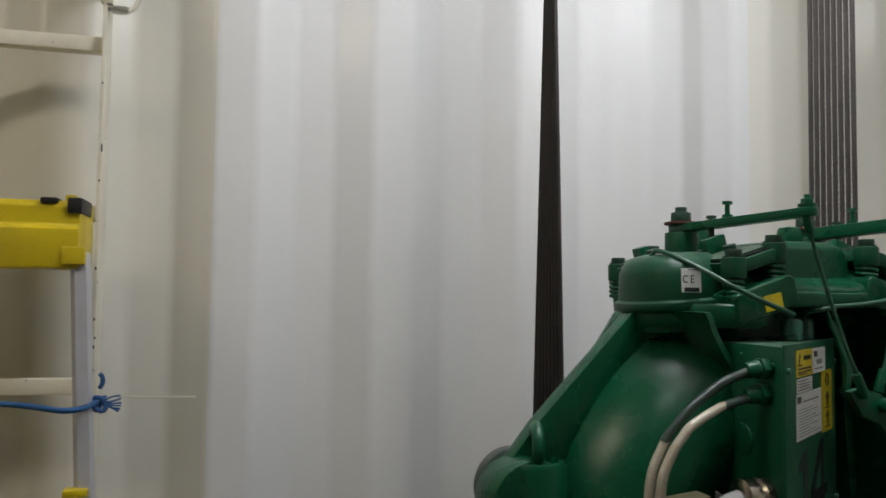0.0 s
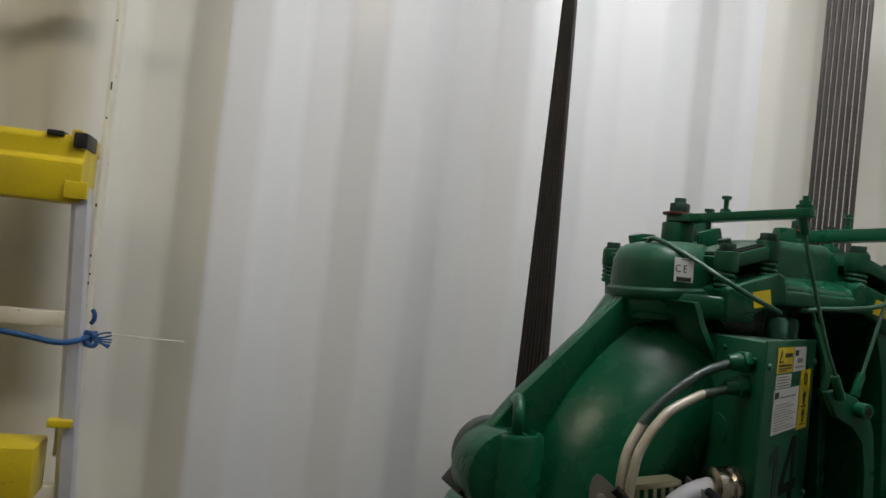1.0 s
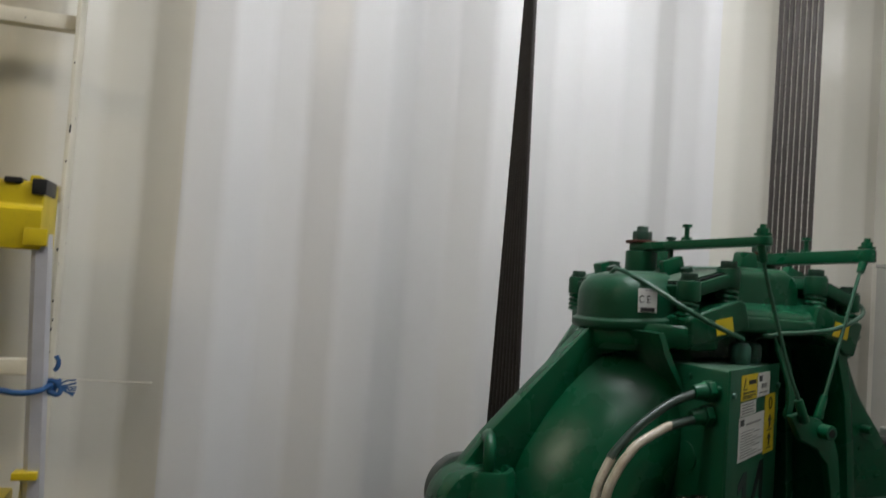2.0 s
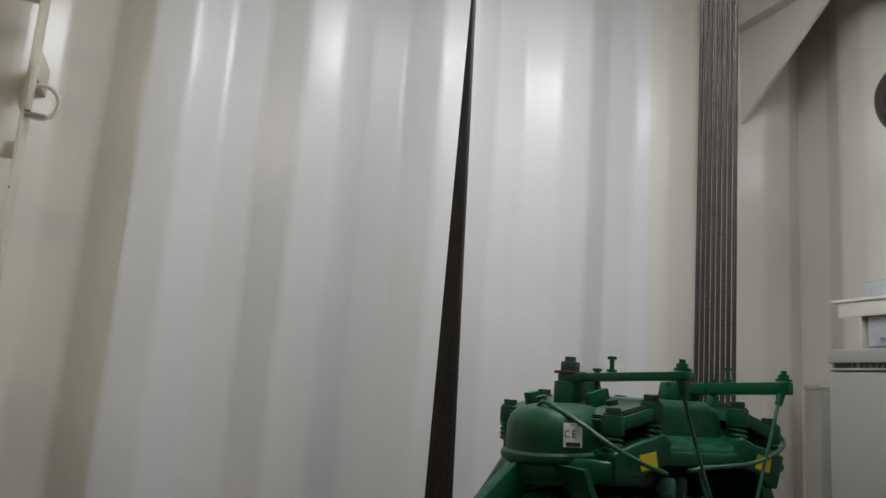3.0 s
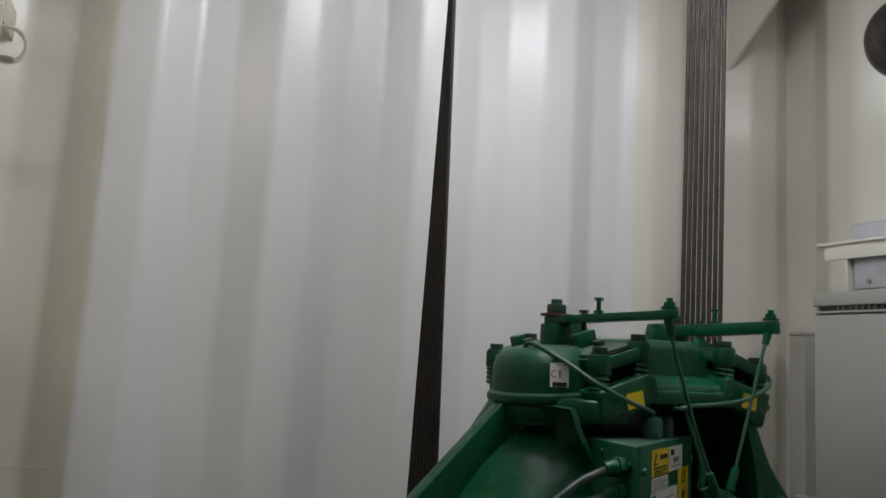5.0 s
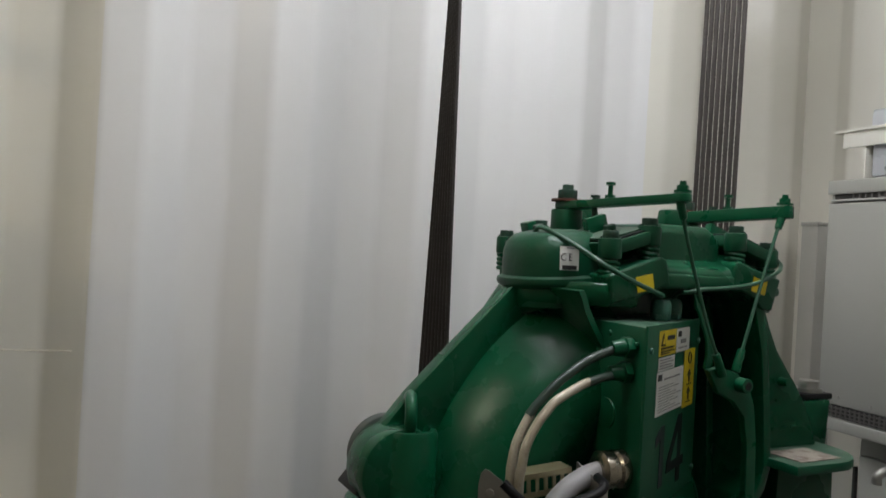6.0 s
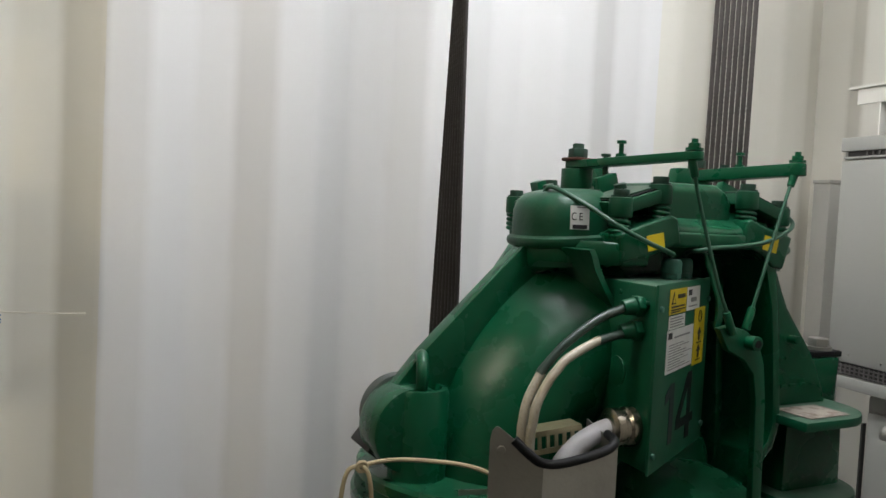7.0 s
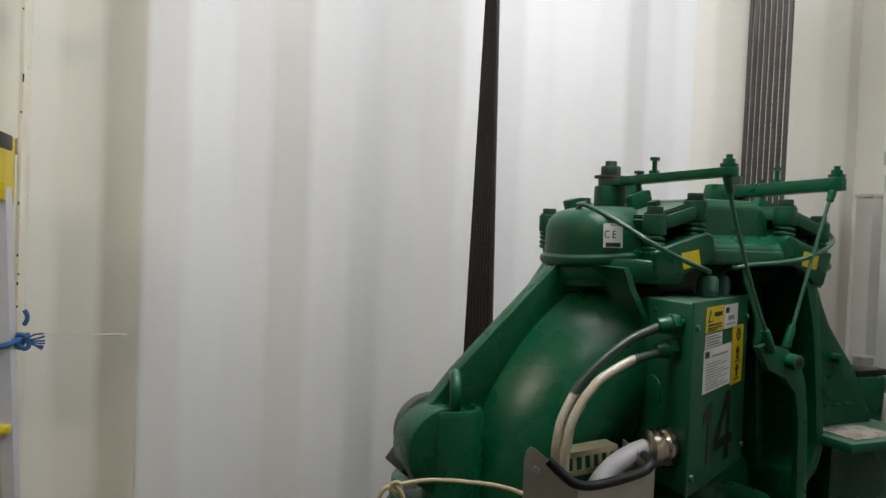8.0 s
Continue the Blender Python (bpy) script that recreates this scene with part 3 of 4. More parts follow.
    part("adjusting_screw", screw, GREEN_CLEAN, lever)
    q = base + d * 0.050
    screw = rod((q.x, q.y, 1.540), (q.x, q.y, 1.586), 0.0036, n=12)
    rod((q.x, q.y, 1.584), (q.x, q.y, 1.5875), 0.0065, n=14, bm=screw)
    rod((q.x, q.y, 1.541), (q.x, q.y, 1.549), 0.0065, n=14, bm=screw)
    part("stop_screw", screw, DARKBOLT, lever)


def brakes():
    left = [(-0.142, 1.449), (-0.145, 1.484), (-0.110, 1.497), (-0.068, 1.510), (-0.058, 1.506), (-0.054, 1.490), (-0.050, 1.474), (-0.058, 1.474), (-0.100, 1.458)]
    right = [(0.055, 1.473), (0.055, 1.496), (0.060, 1.508), (0.066, 1.511), (0.090, 1.502), (0.142, 1.489), (0.128, 1.446), (0.110, 1.448), (0.090, 1.465), (0.068, 1.472)]
    part("yoke_arm", prism(left, -0.018, 0.24, "y", 0.004, 3), GREEN, machine, "cast brake yoke")
    part("yoke_arm", prism(right, -0.018, 0.24, "y", 0.004, 3), GREEN, machine, "cast brake yoke")
    part("yoke_bridge", prism([(-0.064, 1.472), (-0.064, 1.4965), (0.072, 1.499), (0.072, 1.473)], 0.002, 0.23, "y", 0.007, 4), GREEN, machine)
    arc = [(-0.150, -0.012), (-0.162, 0.004), (-0.178, 0.020), (-0.198, 0.040), (-0.210, 0.065), (-0.213, 0.10)]

    def loft(rim, levels):
        bm = bmesh.new()
        rings = [[bm.verts.new((-0.14 + (x + 0.14) * f, y + push * (0.10 - y) / 0.1165, z)) for x, y in rim] for z, f, push in levels]
        for A, B in zip(rings, rings[1:]):
            for k in range(len(rim)):
                j = (k + 1) % len(rim)
                bm.faces.new((A[k], A[j], B[j], B[k]))
        bm.faces.new(rings[0][::-1]), bm.faces.new(rings[-1])
        return bm

    band = loft([(-0.100, -0.0175), (-0.135, -0.0175), *arc, (-0.09, 0.10)], ((1.474, 0.98, 0.003), (1.471, 1.0, 0.0), (1.456, 1.0, 0.0), (1.449, 0.995, 0.002), (1.446, 0.985, 0.005)))
    part("pot_seat", band, GREEN, machine, smooth=50)
    body = loft([(-0.135, -0.012), *arc, (-0.135, 0.10)], ((1.462, 1.0, 0.002), (1.450, 0.995, 0.008), (1.443, 0.985, 0.026), (1.435, 0.975, 0.052), (1.424, 0.965, 0.090)))
    part("pot_neck", body, GREEN, machine, smooth=60)
    part("yoke_hub", prism([(-0.062, 1.49), (-0.060, 1.538), (-0.048, 1.552), (0.034, 1.553), (0.052, 1.545), (0.060, 1.530), (0.063, 1.49)], 0.010, 0.23, "y", 0.015, 6), GREEN, machine)
    part("yoke_ledge", prism([(-0.066, 1.471), (-0.066, 1.484), (-0.060, 1.490), (0.094, 1.490), (0.101, 1.484), (0.096, 1.470)], -0.0175, 0.05, "y", 0.004, 3), GREEN, machine)
    part("ledge_fillet", prism([(-0.0155, 1.486), (-0.0140, 1.494), (-0.009, 1.499), (0.000, 1.502), (0.010, 1.507), (0.022, 1.518), (0.03, 1.518), (0.03, 1.486)], -0.058, 0.092, "x", 0.003), GREEN, machine)
    part("cast_tab", prism([(0.034, 1.548), (0.041, 1.579), (0.064, 1.580), (0.072, 1.548)], 0.095, 0.115, "y", 0.004), GREEN, machine)
    part("cast_tab", prism([(-0.075, 1.545), (-0.062, 1.578), (-0.036, 1.578), (-0.026, 1.548)], 0.155, 0.175, "y", 0.004), GREEN, machine)
    brake(-1)
    brake(1)
    # pull rods from the lever tips to the hand release
    for pts, end in (([(-0.064, -0.040, 1.577), (-0.048, -0.043, 1.520), (-0.021, -0.048, 1.438), (-0.010, -0.050, 1.41), (0.004, -0.050, 1.385)], (0.010, -0.050, 1.368)),
                     ([(0.126, -0.028, 1.576), (0.101, -0.032, 1.520), (0.056, -0.036, 1.395)], (0.047, -0.036, 1.370))):
        pull = part("pull_rod", tube(smooth_path(pts, 6), 0.0024, 10), CABLE_GREEN, machine, "thin green pull rod")
        a, b = Vector(pts[0]), Vector(pts[1])
        part("rod_end", rod(a + (b - a).normalized() * -0.002, a + (b - a).normalized() * 0.022, 0.0055, 0.0048, 14, r=0.001), GREEN_CLEAN, pull)
        a, b = Vector(end), Vector(pts[-2])
        part("fork", rod(a, a + (b - a).normalized() * 0.030, 0.0058, 0.0050, 14, r=0.001), GREEN_CLEAN, pull)
    strip = smooth_path([(-0.020, -0.026, 1.470), (-0.012, -0.027, 1.452), (0.000, -0.028, 1.430), (0.009, -0.029, 1.408), (0.010, -0.029, 1.390), (0.006, -0.029, 1.372)], 4)
    guard = bmesh.new()
    wide = [0.0015, 0.004, 0.0055, 0.0055, 0.0045, 0.003]
    cuts = []
    for i, q in enumerate(strip):
        w = wide[min(i // 4, 5)]
        cuts.append([guard.verts.new(q + Vector(o)) for o in ((-w, 0, 0), (w, 0, 0), (w, 0.004, 0), (-w, 0.004, 0))])
    for A, B in zip(cuts, cuts[1:]):
        for k in range(4):
            guard.faces.new((A[k], A[(k + 1) % 4], B[(k + 1) % 4], B[k]))
    guard.faces.new(cuts[0]), guard.faces.new(cuts[-1][::-1])
    part("rod_guard", guard, GREEN_CLEAN, machine, "bent flat steel strip")
    hand = [(-0.008, 1.374), (0.012, 1.378), (0.040, 1.370), (0.062, 1.353), (0.073, 1.328), (0.080, 1.28), (0.088, 1.05), (0.072, 1.05), (0.063, 1.28), (0.056, 1.315), (0.038, 1.334), (0.010, 1.346)]
    lever = part("release_handle", prism(hand, -0.046, -0.036, "y", 0.002), GREEN_CLEAN, machine, "bent hand release bar")
    part("pivot_pin", rod((0.044, -0.060, 1.356), (0.044, -0.03, 1.356), 0.0092, n=20, r=0.001), GREEN_CLEAN, lever)
    # The bore is not cut; its darkness is a black disc.
    part("pin_hole", rod((0.044, -0.0608, 1.356), (0.044, -0.058, 1.356), 0.005, n=14), BLACK, lever)


machine_body()
lifting_lug()
brakes()


# ---- terminal box on the machine ----
NEAR = Matrix.Translation((0.072, -0.011, 1.498)) @ Matrix.Scale(0.95, 4) @ Matrix.Translation((-0.072, 0.011, -1.498))


def near_part(name, bm, mat, parent=None, label="", in_world=False):
    """A part laid out round the terminal box."""
    bm.transform(NEAR)
    return part(name, bm, mat, parent, label, in_world=in_world)


CORNER, FACE = Vector((0.603, 0.730, 0)), Vector((0.805, 0.593, 0))
OUT = Vector((0.593, -0.805, 0))
FACE_M = Matrix(((FACE.x, -OUT.x, 0, CORNER.x), (FACE.y, -OUT.y, 0, CORNER.y), (0, 0, 1, 0), (0, 0, 0, 1)))


def on_face(s0, s1, z0, z1, lift=0.0, thick=0.0006):
    """A thin plate on the cover of the box, between two places along it and two heights."""
    return _moved(box(((s0 + s1) / 2, -lift - 0.0032, (z0 + z1) / 2), (s1 - s0, thick, z1 - z0)), FACE_M)


def letters(text, size, m, mat, parent, name="lettering", squeeze=1.0):
    curve = bpy.data.curves.new(name, "FONT")
    curve.body, curve.size, curve.extrude = text, size, 0.0002
    tmp = bpy.data.objects.new(name, curve)
    scene.collection.objects.link(tmp)
    me = bpy.data.meshes.new_from_object(tmp.evaluated_get(bpy.context.evaluated_depsgraph_get()))
    bpy.data.objects.remove(tmp)
    bm = bmesh.new()
    bm.from_mesh(me)
    bpy.data.meshes.remove(me)
    bm.transform(m @ pose(0, 0, 0, 90) @ Matrix.Diagonal((squeeze, 1, 1, 1)))
    return part(name, bm, mat, parent, in_world=True)


def terminal_box():
    body = near_part("terminal_box", prism([(0.604, 0.7325), (0.776, 0.8595), (0.766, 0.930), (0.598, 0.862)], 1.208, 1.427, "z", 0.003), GREEN_BOX, machine, "dusty green sheet steel terminal box", in_world=True)
    near_part("cover", _moved(box((0.1085, -0.001, 1.3175), (0.219, 0.0035, 0.223), 0.0015), FACE_M), GREEN_BOX, body, in_world=True)
    for s, z in ((0.009, 1.400), (0.009, 1.228), (0.208, 1.400), (0.208, 1.228)):
        p = FACE_M @ Vector((s, -0.0027, z))
        near_part("cover_screw", rod(p, p + OUT * 0.0035, 0.0038, n=14, r=0.0008), GLAND, body, in_world=True)
    for y, z in ((0.800, 1.413), (0.745, 1.405)):
        near_part("rivet", rod((0.603, y, z), (0.598, y, z), 0.0035, n=12), GREEN_BOX, body, in_world=True)
    near_part("blank_plug", rod((0.603, 0.800, 1.315), (0.5995, 0.800, 1.315), 0.019, n=26, r=0.0015), GREEN_BOX, body, in_world=True)
    for y, z in ((0.755, 1.401), (0.757, 1.372)):
        g = near_part("cable_gland", hexnut((0.600, y, z), 0.0135, 0.010, pose(0, 0, 0, 0, -90, 0)), GREEN_CLEAN, body, "green cable gland", in_world=True)
        near_part("gland_nut", rod((0.591, y, z), (0.576, y + 0.002, z - 0.002), 0.0108, 0.0088, 12, r=0.001), GREEN_CLEAN, g, in_world=True)
    for x, y in ((0.698, 0.835), (0.733, 0.858)):
        g = near_part("cable_gland", hexnut((x, y, 1.427), 0.0135, 0.008), GLAND, body, "dusty green cable gland", in_world=True)
        near_part("gland_nut", lathe([(0.0135, 0.0), (0.0135, 0.014), (0.0105, 0.019), (0.004, 0.020)], Matrix.Translation((x, y, 1.435)), 20), GLAND, g, in_world=True)
    f = near_part("conduit_fitting", lathe([(0.012, 0.0), (0.0235, 0.0), (0.0235, 0.010), (0.0205, 0.013), (0.0205, 0.018), (0.023, 0.020), (0.023, 0.030), (0.017, 0.034), (0.012, 0.034)],
             Matrix.Translation((0.602, 0.762, 1.256)) @ pose(0, 0, 0, 0, -90, 0) @ pose(0, 0, 0, 0, 0, 0), 32), CHROME, body, "nickel plated conduit fitting", in_world=True)
    # stickers
    y1 = near_part("warning_sticker", on_face(0.040, 0.1065, 1.3905, 1.421), STICK_Y, body, "yellow warning sticker", in_world=True)
    tri = prism([(0.046, 1.403), (0.062, 1.403), (0.054, 1.418)], -0.0042, -0.0036, "y")
    near_part("triangle", _moved(tri, FACE_M), INK, y1, in_world=True)
    tri = prism([(0.0495, 1.405), (0.0585, 1.405), (0.054, 1.4135)], -0.0046, -0.0042, "y")
    near_part("triangle", _moved(tri, FACE_M), STICK_Y, y1, in_world=True)
    for z0, z1, s0, s1 in ((1.409, 1.414, 0.070, 0.099), (1.3985, 1.4005, 0.047, 0.098), (1.395, 1.3965, 0.047, 0.100), (1.3925, 1.3938, 0.047, 0.082)):
        near_part("text_bar", on_face(s0, s1, z0, z1, 0.0006), INK, y1, in_world=True)
    w1 = near_part("type_sticker", on_face(0.110, 0.167, 1.3905, 1.4205), STICK_W, body, "white type sticker", in_world=True)
    near_part("mark", on_face(0.115, 0.128, 1.410, 1.417, 0.0006), INK, w1, in_world=True)
    near_part("text_bar", on_face(0.127, 0.150, 1.401, 1.4065, 0.0006), INK_GREY, w1, in_world=True)
    near_part("text_bar", on_face(0.118, 0.155, 1.395, 1.3965, 0.0006), INK_GREY, w1, in_world=True)
    w2 = near_part("data_sticker", on_face(0.041, 0.105, 1.3725, 1.3885), STICK_W, body, "white data sticker", in_world=True)
    for k in range(4):
        near_part("text_bar", on_face(0.046, 0.098 - 0.008 * (k % 2), 1.375 + 0.0034 * k, 1.3763 + 0.0034 * k, 0.0006), INK_GREY, w2, in_world=True)
    w3 = near_part("instruction_sticker", on_face(0.038, 0.146, 1.319, 1.3715), STICK_W, body, "white instruction sticker with small print", in_world=True)
    near_part("mark", on_face(0.042, 0.056, 1.361, 1.3685, 0.0006), INK, w3, in_world=True)
    near_part("text_bar", on_face(0.066, 0.130, 1.3605, 1.3625, 0.0006), INK_GREY, w3, in_world=True)
    for k in range(10):
        near_part("text_bar", on_face(0.046, 0.138 - 0.011 * ((k * 7) % 5), 1.323 + 0.0033 * k, 1.3238 + 0.0033 * k, 0.0006), INK_GREY, w3, in_world=True)
    y2 = near_part("direction_sticker", on_face(0.149, 0.197, 1.315, 1.391), STICK_Y, body, "yellow sticker with black arrows", in_world=True)
    for base in (1.322, 1.345):
        near_part("arrow", _moved(prism([(0.170, base + 0.002), (0.176, base + 0.002), (0.176, base + 0.011), (0.182, base + 0.011), (0.173, base + 0.019), (0.164, base + 0.011), (0.170, base + 0.011)], -0.0042, -0.0036, "y"), FACE_M), INK, y2, in_world=True)
        near_part("text_bar", on_face(0.163, 0.184, base - 0.0015, base, 0.0006), INK, y2, in_world=True)
    ring = [(0.173 + 0.007 * math.cos(a), -0.0040, 1.379 + 0.0075 * math.sin(a)) for a in (2 * math.pi * k / 20 for k in range(20))]
    near_part("ring_mark", _moved(tube(ring, 0.0006, 6, True), FACE_M), INK, y2, in_world=True)
    # number film
    one = prism([(0.064, 1.229), (0.080, 1.229), (0.080, 1.304), (0.066, 1.304), (0.046, 1.293), (0.046, 1.281), (0.064, 1.288)], -0.0036, -0.0030, "y")
    near_part("digit", _moved(one, FACE_M), DIGIT_OLD, body, "faded grey digit", in_world=True)
    four = prism([(0.136, 1.222), (0.153, 1.222), (0.153, 1.241), (0.166, 1.241), (0.166, 1.253), (0.153, 1.253), (0.153, 1.309), (0.136, 1.309), (0.094, 1.254), (0.094, 1.241), (0.136, 1.241)], -0.0036, -0.0030, "y")
    near_part("digit", _moved(four, FACE_M), DIGIT, body, in_world=True)
    notch = prism([(0.110, 1.2535), (0.1355, 1.2535), (0.1355, 1.288)], -0.0038, -0.0030, "y")
    near_part("digit_gap", _moved(notch, FACE_M), GREEN_BOX, body, in_world=True)


terminal_box()


def cables():
    tops = [MM.inverted() @ (NEAR @ Vector(q)) for q in ((0.698, 0.835, 1.454), (0.733, 0.858, 1.454))]
    runs = (
        ("cable", [(0.584, 0.757, 1.400), (0.542, 0.752, 1.386), (0.502, 0.748, 1.361), (0.478, 0.746, 1.339), (0.470, 0.745, 1.330)], 0.0052, CABLE_GREY, "dark paint-splashed cable"),
        ("cable", [(0.581, 0.757, 1.369), (0.562, 0.751, 1.3665), (0.545, 0.7475, 1.363)], 0.0052, CABLE_GREY, "dark paint-splashed cable"),
    )
    lower = ([(0.470, 0.745, 1.330), (0.453, 0.742, 1.300), (0.447, 0.740, 1.276), (0.446, 0.740, 1.251), (0.448, 0.742, 1.12)], [(0.545, 0.7475, 1.363), (0.533, 0.745, 1.360), (0.497, 0.738, 1.344), (0.483, 0.735, 1.332), (0.472, 0.733, 1.320), (0.458, 0.730, 1.297), (0.454, 0.730, 1.275), (0.452, 0.730, 1.250), (0.456, 0.732, 1.12)])
    for (name, pts, r, mat, label), low in zip(runs, lower):
        c = near_part(name, tube(smooth_path(pts), r, 14), mat, machine, label, in_world=True)
        near_part("bare_sheath", tube(smooth_path(low), r * 1.02, 14), CABLE_CREAM, c, "scuffed cream cable sheath", in_world=True)
        p = Vector(pts[-1])
        q = Vector(pts[-2])
        near_part("paint_edge", tube([p + (q - p) * 0.3, p, p + (p - q).normalized() * 0.006], [r * 1.06, r * 1.08, r * 1.04], 14), CABLE_GREY, c, in_world=True)
    near_part("conduit", tube(smooth_path([(0.575, 0.762, 1.256), (0.552, 0.760, 1.250), (0.520, 0.752, 1.236), (0.495, 0.745, 1.205), (0.485, 0.742, 1.12)]), 0.0120, 18), WHITE_CABLE, machine, "white plastic conduit", in_world=True)
    part("brake_cable", tube(smooth_path([(-0.191, 0.085, 1.523), (-0.188, 0.080, 1.534), (-0.187, 0.070, 1.538), (-0.181, 0.045, 1.530), (-0.166, 0.012, 1.513), (-0.153, -0.022, 1.494), (-0.118, -0.032, 1.477), (-0.068, -0.022, 1.463), tops[0] + Vector((-0.010, -0.004, 0.007)), tops[0]]), 0.0029, 10), CABLE_GREEN, machine, "green painted brake cable")
    part("brake_cable", tube(smooth_path([tops[1], tops[1] + Vector((-0.006, -0.016, 0.009)), (-0.026, -0.025, 1.4680), (-0.008, -0.028, 1.4720), (0.026, -0.029, 1.4745), (0.074, -0.031, 1.481), (0.111, -0.032, 1.495), (0.140, -0.018, 1.506), (0.150, 0.0, 1.516), (0.149, 0.02, 1.52)]), 0.0029, 10), CABLE_GREEN, machine, "green painted brake cable")



cables()


def machine_stickers():
    ce = _moved(box((0, 0, 0), (0.0265, 0.0006, 0.0285), 0), pose(-0.1775, 0.0195, 1.501, -3, 0, -3))
    plate = part("approval_sticker", ce, STICK_W, machine, "white approval sticker")
    m = MM @ pose(-0.1775, 0.0195, 1.501, -3, 0, -3)
    letters("C E", 0.0130, m @ Matrix.Translation((-0.0125, -0.0006, -0.003)), INK, plate, "lettering", 0.85)
    part("text_bar", _moved(box((0, 0, 0), (0.020, 0.0006, 0.005)), m @ Matrix.Translation((0, -0.0006, -0.011))), INK, plate, in_world=True)
    part("text_bar", _moved(box((0, 0, 0), (0.012, 0.0006, 0.0018)), m @ Matrix.Translation((0.002, -0.0006, 0.0125))), INK_GREY, plate, in_world=True)
    for x, z, s in ((-0.092, 1.4765, 1), (0.101, 1.479, -1)):
        part("warning_sticker", _moved(box((0, 0, 0), (0.026, 0.0006, 0.019)), pose(x, -0.0185, z, 0, -12 * s, 0)), STICK_Y, machine, "small yellow warning sticker")


machine_stickers()
tagged(part("machine_bed", box((0, 0, 0.21), (1.0, 0.6, 0.42), 0.01, pose(0.70, 0.92, 0, 0, 0, 6)), BED), "dark steel bedframe under the hoist machine", "machine bed")


# ---- cable duct in front of the machine ----
def cable_duct():
    th = empty("cable_duct", pose(0.47, 0.74, 0), "open-topped stainless steel cable duct with black edge trim", "cable duct")
    a, b, c = Vector((0.401, 0.722, 0)), Vector((0.451, 0.694, 0)), Vector((0.552, 0.712, 0))
    d = Vector((0.556, 0.785, 0))

    def panel(p, q, tops, low=-0.078, thick=0.0018):
        bm = bmesh.new()
        n = Vector((-(q - p).y, (q - p).x, 0)).normalized() * thick
        pts = [(p, low)] + [(p.lerp(q, s), z) for s, z in tops] + [(q, low)]
        f0 = [bm.verts.new((v.x, v.y, z)) for v, z in pts]
        f1 = [bm.verts.new((v.x + n.x, v.y + n.y, z)) for v, z in pts]
        bm.faces.new(f0), bm.faces.new(f1[::-1])
        for k in range(len(pts)):
            j = (k + 1) % len(pts)
            bm.faces.new((f0[k], f0[j], f1[j], f1[k]))
        return bm

    near_part("side_panel", panel(a, b, [(0.0, 1.262), (0.03, 1.272), (0.10, 1.277), (0.18, 1.276), (0.42, 1.266), (0.5, 1.262), (1.0, 1.2405)]), GALV, th, in_world=True)
    near_part("front_panel", panel(b, c, [(0.0, 1.2405), (0.25, 1.2395), (0.8, 1.2455), (1.0, 1.252)]), GALV, th, in_world=True)
    near_part("end_panel", panel(c, d, [(0.0, 1.252), (1.0, 1.261)]), GALV, th, in_world=True)
    near_part("back_panel", panel(Vector((0.40, 0.80, 0)), d, [(0, 1.18), (1, 1.18)]), GALV, th, in_world=True)
    pts = [a.lerp(b, 0.44) + Vector((0, 0, 1.265)), a.lerp(b, 0.75) + Vector((0, 0, 1.250)), b + Vector((0.002, 0.003, 1.2415)), b.lerp(c, 0.3) + Vector((0, 0, 1.240)), b.lerp(c, 0.8) + Vector((0, 0, 1.2462)),
           c + Vector((-0.002, 0.004, 1.2535)), c.lerp(d, 0.35) + Vector((0, 0, 1.2565))]
    near_part("edge_trim", tube(smooth_path(pts, 6), 0.0052, 10), BLACK, th, "black rubber edge trim", in_world=True)
    p = a.lerp(b, 0.22) + Vector((-0.0012, -0.0024, 1.254))
    out = Vector((-0.45, -0.89, 0))
    near_part("screw", rod(p, p + out * 0.003, 0.0045, n=14, r=0.0008), STEEL, th, in_world=True)
    # slotted tray
    m = pose(0.505, 0.768, 1.243, 0, -5, 4)
    tray = box((0, 0.012, 0.0125), (0.070, 0.026, 0.002), 0, m)
    box((0, 0, -0.011), (0.070, 0.002, 0.006), 0, m, tray)
    box((0, 0, 0.0095), (0.070, 0.002, 0.005), 0, m, tray)
    for k in range(7):
        box((-0.0335 + 0.0112 * k, 0, -0.001), (0.0045, 0.002, 0.020), 0, m, tray)
    near_part("slotted_tray", tray, TRAY, th, "slotted galvanised tray", in_world=True)


cable_duct()


def tied_wire():
    pts = [(0.256, 0.775, 1.16), (0.256, 0.775, 1.193), (0.262, 0.775, 1.220), (0.277, 0.775, 1.2255), (0.314, 0.773, 1.230), (0.367, 0.766, 1.226), (0.40, 0.760, 1.220), (0.423, 0.75, 1.212)]
    th = tagged(part("tied_wire", tube(smooth_path(pts), 0.0026, 8), TAN), "thin tan wire looped round the machine's foot", "wire")
    part("loop", tube(smooth_path([(0.278, 0.773, 1.225), (0.284, 0.771, 1.216), (0.288, 0.771, 1.192), (0.289, 0.772, 1.15)]), 0.0024, 8), TAN, th)
    part("knot", tube([(0.277 + 0.0055 * math.cos(a), 0.774, 1.2245 + 0.005 * math.sin(a)) for a in (2 * math.pi * k / 12 for k in range(12))], 0.0024, 8, True), TAN, th)


tied_wire()


# ---- fixed ladder on the wall ----
LY = WY1 - 0.130


